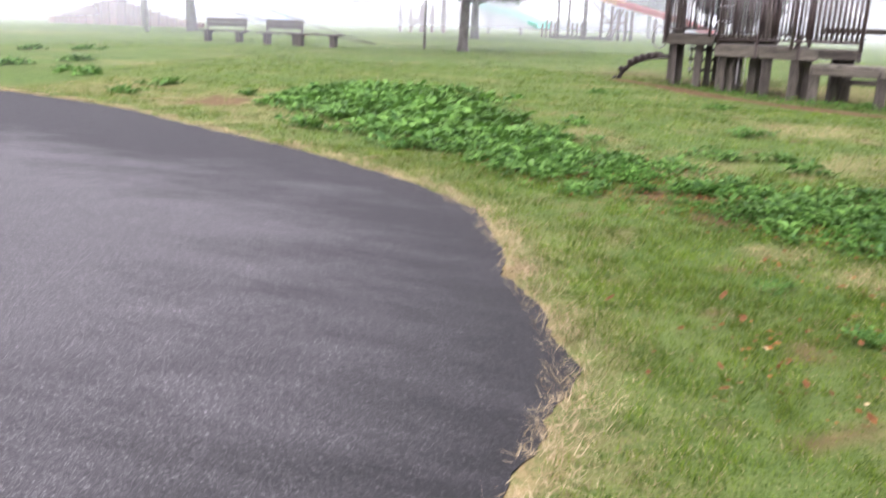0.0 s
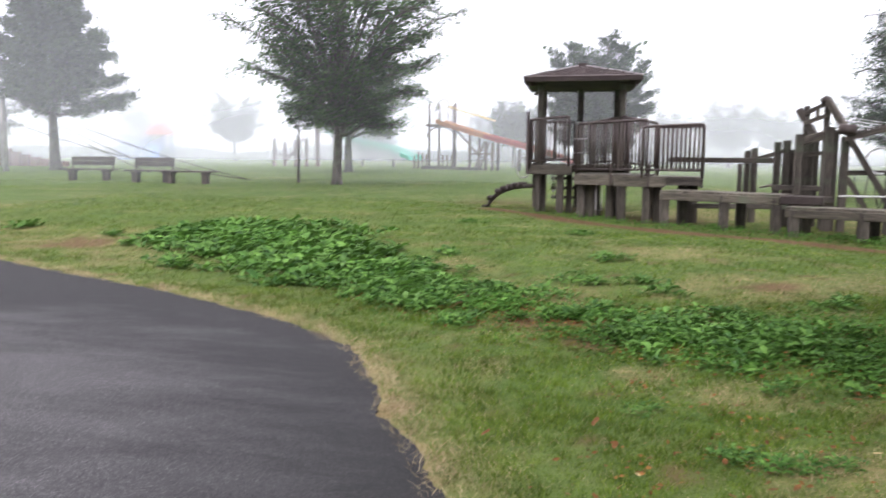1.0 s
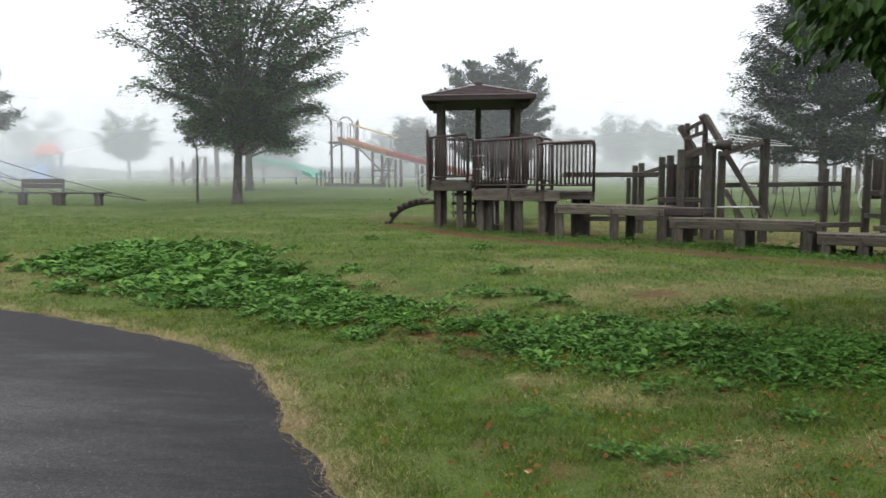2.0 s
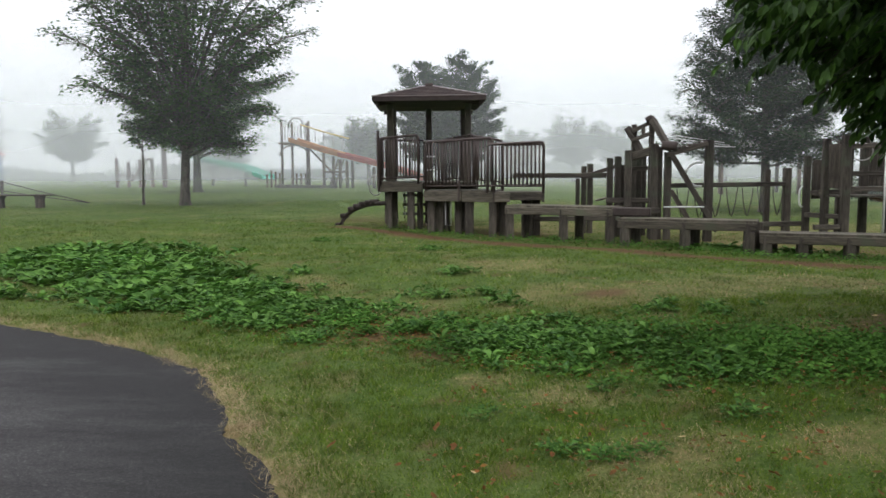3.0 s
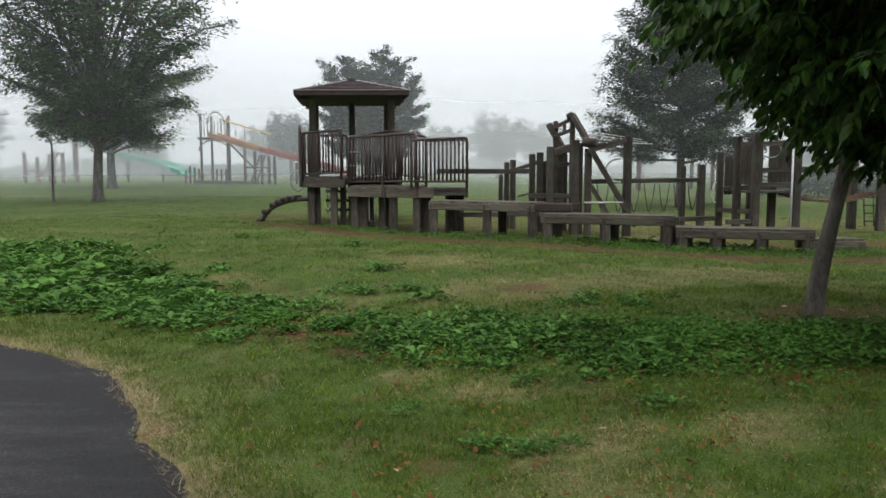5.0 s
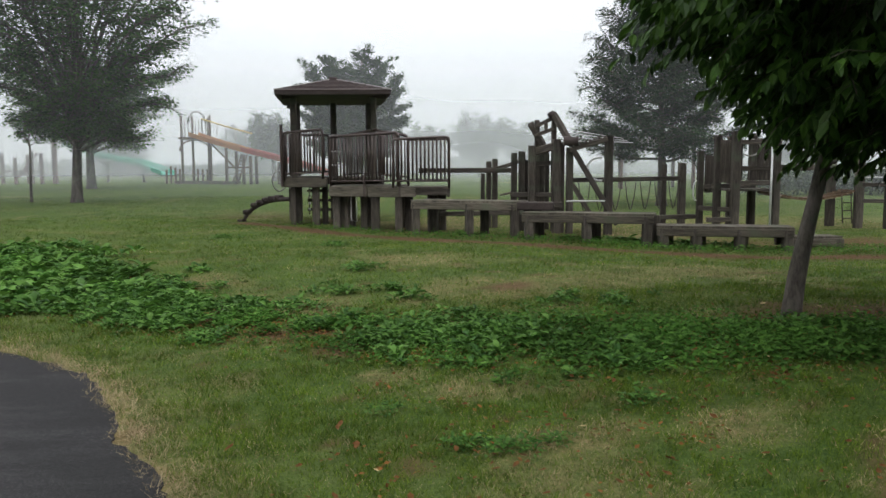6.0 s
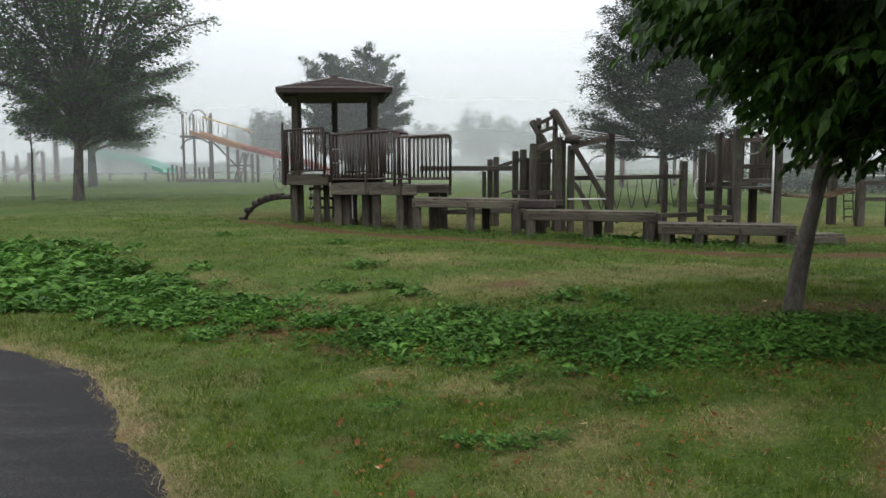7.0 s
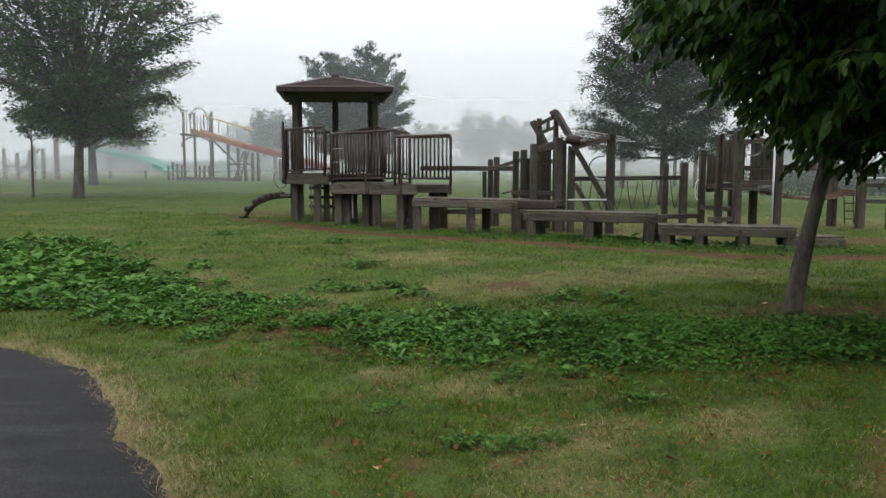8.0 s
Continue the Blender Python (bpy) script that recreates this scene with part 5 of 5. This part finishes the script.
# single weed plants
CLUMPS = [(-0.36, 9.67, 0.2), (-0.57, 8.47, 0.2), (-0.02, 8.5, 0.17), (1.58, 7.38, 0.2), (1.1, 6.12, 0.24), (1.5, 4.55, 0.11), (1.75, 5.16, 0.14), (3.26, 5.81, 0.18), (0.4, 4.1, 0.1), (0.55, 4.05, 0.11), (0.7, 4.02, 0.1), (0.85, 4.08, 0.08),
          (-10.8, 12.4, 0.3), (-10.9, 11.4, 0.28), (-13.7, 13.3, 0.35), (-14.6, 13.6, 0.35), (-17.0, 14.2, 0.4), (-15.8, 15.0, 0.35), (-18.8, 18.4, 0.4), (-20.1, 17.6, 0.4), (-8.5, 11.7, 0.22), (-0.9, 12.5, 0.16), (-2.9, 14.0, 0.16), (0.0, 4.75, 0.09), (2.1, 7.2, 0.18), (3.9, 13.15, 0.28), (4.3, 13.0, 0.3), (4.75, 12.75, 0.26), (5.4, 12.55, 0.24), (1.3, 14.3, 0.2), (3.0, 13.45, 0.2)]
for x, y, s in CLUMPS:
    t = thing("weed_plant", (x, y, ground_z(x, y)), "single leafy green weed growing in the lawn", "weed", "single weeds in the lawn")
    near_by = [(x, y, s * 0.62)] + [(x + r.normal(0, s * 0.75), y + r.normal(0, s * 0.6), s * 0.45) for _ in range(9)]
    p, w, q = rosettes(near_by, r, 8, 13)
    v, f = scatter(BIG_LEAF, BIG_FACES, p, w, np.tile([0, 0, 1.0], (len(p), 1)) + r.normal(0, 0.15, p.shape), q)
    crown_part("leaves", v, f, WEED, t)

# low ground cover with small leaves
n = 52000
u = 1 - 0.62 * r.uniform(0, 1, n) ** 1.3
k = (u * (len(bed_line) - 1)).astype(int)
bl = np.array([(q.x, q.y) for q in bed_line])[k]
o = r.normal(0, 0.45, n) * np.interp(u, [0.3, 0.6, 0.85, 1], [0.6, 0.8, 0.85, 0.75])
cx, cy = bl[:, 0] + 0.5 * o + r.normal(0, 0.1, n), bl[:, 1] + 0.86 * o
keep = 0.5 * cloud(cx, cy, 0.45, 93) + 0.5 * cloud(cx, cy, 0.16, 94) > np.where(cx < 0.6, 0.5, 0.34) + r.uniform(-0.14, 0.14, n)
extra = np.stack([r.uniform(3.0, 6.5, 8000), r.normal(5.3, 0.3, 8000)], -1)
strip_u = 0.12 + 0.88 * r.uniform(0, 1, 8000) ** 0.6
sx = np.interp(strip_u, np.linspace(0, 1, 6), [q[0] for q in STRIP])
sy = np.interp(strip_u, np.linspace(0, 1, 6), [q[1] for q in STRIP]) + 0.55 + r.normal(0, 0.34, 8000)
cx, cy = np.concatenate([cx[keep], extra[:, 0], sx]), np.concatenate([cy[keep], extra[:, 1], sy])
n = len(cx)
cz = height(cx, cy) + r.uniform(0.01, 0.06, n) + np.concatenate([np.zeros(n - 8000), r.uniform(0, 0.06, 8000)])
a = r.uniform(0, 2 * np.pi, n)
v, f = scatter(CARD_SHAPE, CARD_FACES, np.stack([cx, cy, cz], -1), np.stack([np.cos(a), np.sin(a), r.normal(0.1, 0.3, n)], -1), np.array([0, 0, 1.0]) + r.normal(0, 0.3, (n, 3)), np.concatenate([r.uniform(0.025, 0.055, n - 8000), r.uniform(0.022, 0.05, 8000)]))
tagged(new("ground_cover", mesh_from("ground_cover", v, f, COVER)), "low small-leaved green ground cover on the bank", "plants", kind="stuff")

# ---- grass blades ----


def blades(x, y, length, width, lean, r):
    n = len(x)
    z = height(x, y) - 0.004
    a = r.uniform(0, 2 * np.pi, n)
    b = r.uniform(0, 2 * np.pi, n)
    base = np.stack([x, y, z], -1)
    side = np.stack([np.cos(a), np.sin(a), np.zeros(n)], -1) * (width / 2)[:, None]
    tilt = lean * r.uniform(0.4, 1.15, n)
    top = base + np.stack([np.cos(b) * np.sin(tilt), np.sin(b) * np.sin(tilt), np.cos(tilt)], -1) * length[:, None]
    v = np.stack([base - side, base + side, top], 1).reshape(-1, 3)
    return v, np.arange(3 * n).reshape(-1, 3)


r = np.random.default_rng(5)
bands = ((2.2, 5.0, -2.2, 3.6, 190000, 0.036, 0.0038), (5.0, 8.0, -5.5, 5.2, 190000, 0.038, 0.005), (8.0, 13.0, -13.0, 8.0, 150000, 0.038, 0.007), (13.0, 20.0, -14.0, 11.0, 90000, 0.034, 0.01), (20.0, 32.0, -24.0, 16.0, 60000, 0.03, 0.014))
GV, GF, SV, SF = [], [], [], []
ng = ns = 0
for y0, y1, x0, x1, n, L, W in bands:
    x, y = r.uniform(x0, x1, n), r.uniform(y0, y1, n)
    d = edge_distance(x, y)
    dry = dryness(x, y)
    bare = bareness(x, y)
    tuft = smooth(0.25, 0.75, 0.55 * cloud(x, y, 0.07, 61) + 0.45 * cloud(x, y, 0.2, 62))
    ok = (d > 0.02) & (r.uniform(0, 1, n) > bare * 0.97) & (r.uniform(0, 1, n) < 0.62 + 0.38 * tuft)
    straw = ok & (r.uniform(0, 1, n) < 0.085 + 0.7 * dry)
    green = ok & ~straw & (r.uniform(0, 1, n) > 0.45 * dry)
    L_all = L * r.uniform(0.5, 1.3, n) * (0.62 + 0.75 * tuft)
    v, f = blades(x[green], y[green], L_all[green], np.full(green.sum(), W) * r.uniform(0.7, 1.3, green.sum()), 0.75, r)
    GV.append(v)
    GF.append(f + ng)
    ng += len(v)
    v, f = blades(x[straw], y[straw], L_all[straw] * 0.9, np.full(straw.sum(), W * 0.9), 1.1, r)
    SV.append(v)
    SF.append(f + ns)
    ns += len(v)
tagged(new("grass", mesh_from("grass", np.concatenate(GV), np.concatenate(GF), GRASS)), "short green grass blades covering the lawn", "grass", kind="stuff")
# dry fringe hanging over the asphalt's edge
n = 70000
k = r.integers(20, len(fine_edge) - 1, n)
fx = np.array([v.x for v in fine_edge])[k] + r.normal(0.05, 0.085, n)
fy = np.array([v.y for v in fine_edge])[k] + r.normal(0.03, 0.06, n)
ok = (fy > 1.5) & (fy < 11) & (edge_distance(fx, fy) > -0.085)
clump = 0.6 * cloud(fx, fy, 0.28, 95) + 0.4 * cloud(fx, fy, 0.1, 96) > r.uniform(0.25, 0.75, n)
fx, fy = fx[ok & clump], fy[ok & clump]
v, f = blades(fx, fy, r.uniform(0.03, 0.095, len(fx)), np.full(len(fx), 0.0032), 1.45, r)
v[:, 2] += 0.018
SV.append(v)
SF.append(f + ns)
tagged(new("dry_grass", mesh_from("dry_grass", np.concatenate(SV), np.concatenate(SF), STRAW)), "dry straw-coloured grass along the path's edge", "grass", kind="stuff")

# ---- fallen leaves ----


def fallen(mat, name):
    bm = bmesh.new()
    vs = [bm.verts.new(p) for p in ((0, -0.5, 0.02), (0.28, -0.1, 0.1), (0.2, 0.3, 0.06), (0, 0.55, 0.16), (-0.22, 0.25, 0.1), (-0.27, -0.15, 0.04), (0, 0, 0))]
    for i in range(6):
        bm.faces.new((vs[i], vs[(i + 1) % 6], vs[6]))
    me = bpy.data.meshes.new(name)
    bm.to_mesh(me)
    bm.free()
    me.materials.append(mat)
    return me


# crumbled dry leaves among the weeds and under the tree
r = np.random.default_rng(19)
n = 5200
u = r.uniform(0.35, 1.0, n)
bl = np.array([(q.x, q.y) for q in bed_line])[(u * (len(bed_line) - 1)).astype(int)]
lx, ly = bl[:, 0] + r.normal(0, 0.35, n), bl[:, 1] + r.normal(0, 0.4, n)
ux, uy = r.uniform(-0.3, 4.6, 3000), 3.0 + 3.6 * r.uniform(0, 1, 3000)
keep = cloud(ux, uy, 0.4, 97) > r.uniform(0.35, 0.8, 3000)
lx, ly = np.concatenate([lx, ux[keep]]), np.concatenate([ly, uy[keep]])
keep = edge_distance(lx, ly) > 0.3
lx, ly = lx[keep], ly[keep]
n = len(lx)
v, f = scatter(CARD_SHAPE, CARD_FACES, np.stack([lx, ly, height(lx, ly) + r.uniform(0.012, 0.035, n)], -1), np.stack([r.normal(0, 1, n), r.normal(0, 1, n), r.normal(0, 0.25, n)], -1), np.array([0, 0, 1.0]) + r.normal(0, 0.35, (n, 3)), r.uniform(0.012, 0.045, n))
tagged(new("leaf_litter", mesh_from("leaf_litter", v, f, LEAF_DRY)), "small crumbled brown leaves lying in the grass", "leaves", kind="stuff")
brown_leaf, pale_leaf = fallen(LEAF_DRY, "fallen_leaf"), fallen(LEAF_PALE, "pale_leaf")
r = np.random.default_rng(9)
for k in range(240):
    x, y = r.uniform(-0.6, 4.2), 3.0 + 4.0 * r.uniform() ** 1.3
    if edge_distance(np.array([x]), np.array([y]))[0] < 0.2:
        continue
    pale = k % 9 == 0
    ob = new("fallen_leaf", pale_leaf if pale else brown_leaf)
    s = r.uniform(0.028, 0.06)
    ob.matrix_basis = pose(x, y, ground_z(x, y) + 0.034, r.uniform(-25, 25), r.uniform(-25, 25), r.uniform(0, 360)) @ Matrix.Scale(s, 4)
    tagged(ob, "pale dry fallen leaf lying on the grass" if pale else "brown curled fallen leaf lying on the grass", "leaf", "fallen leaves on the lawn")
for x, y in ((-0.29, 4.42), (-0.18, 4.07), (-0.84, 4.08)):
    ob = new("fallen_leaf", brown_leaf)
    ob.matrix_basis = pose(x, y, ground_z(x, y) + 0.04, 10, -15, 40 * x) @ Matrix.Scale(0.07, 4)
    tagged(ob, "large orange-brown fallen leaf lying on the grass", "leaf", "fallen leaves on the lawn")

# ---- fog: thin veils round the park, one behind the other ----
for r, dn in ((20, 0.045), (31, 0.11), (43, 0.12), (58, 0.26), (76, 0.3), (96, 0.42)):
    a = np.linspace(0, 2 * np.pi, 97)[:-1]
    ring = np.concatenate([np.stack([r * np.cos(a), r * np.sin(a), np.full(96, z)], -1) for z in (-1, 30)])
    q = np.arange(96)
    tagged(new("fog_veil", mesh_from("fog_veil", ring, np.stack([q, (q + 1) % 96, 96 + (q + 1) % 96, 96 + q], -1), make_mist("mist", dn), True)), "pale morning fog hanging over the park", "fog", kind="stuff")
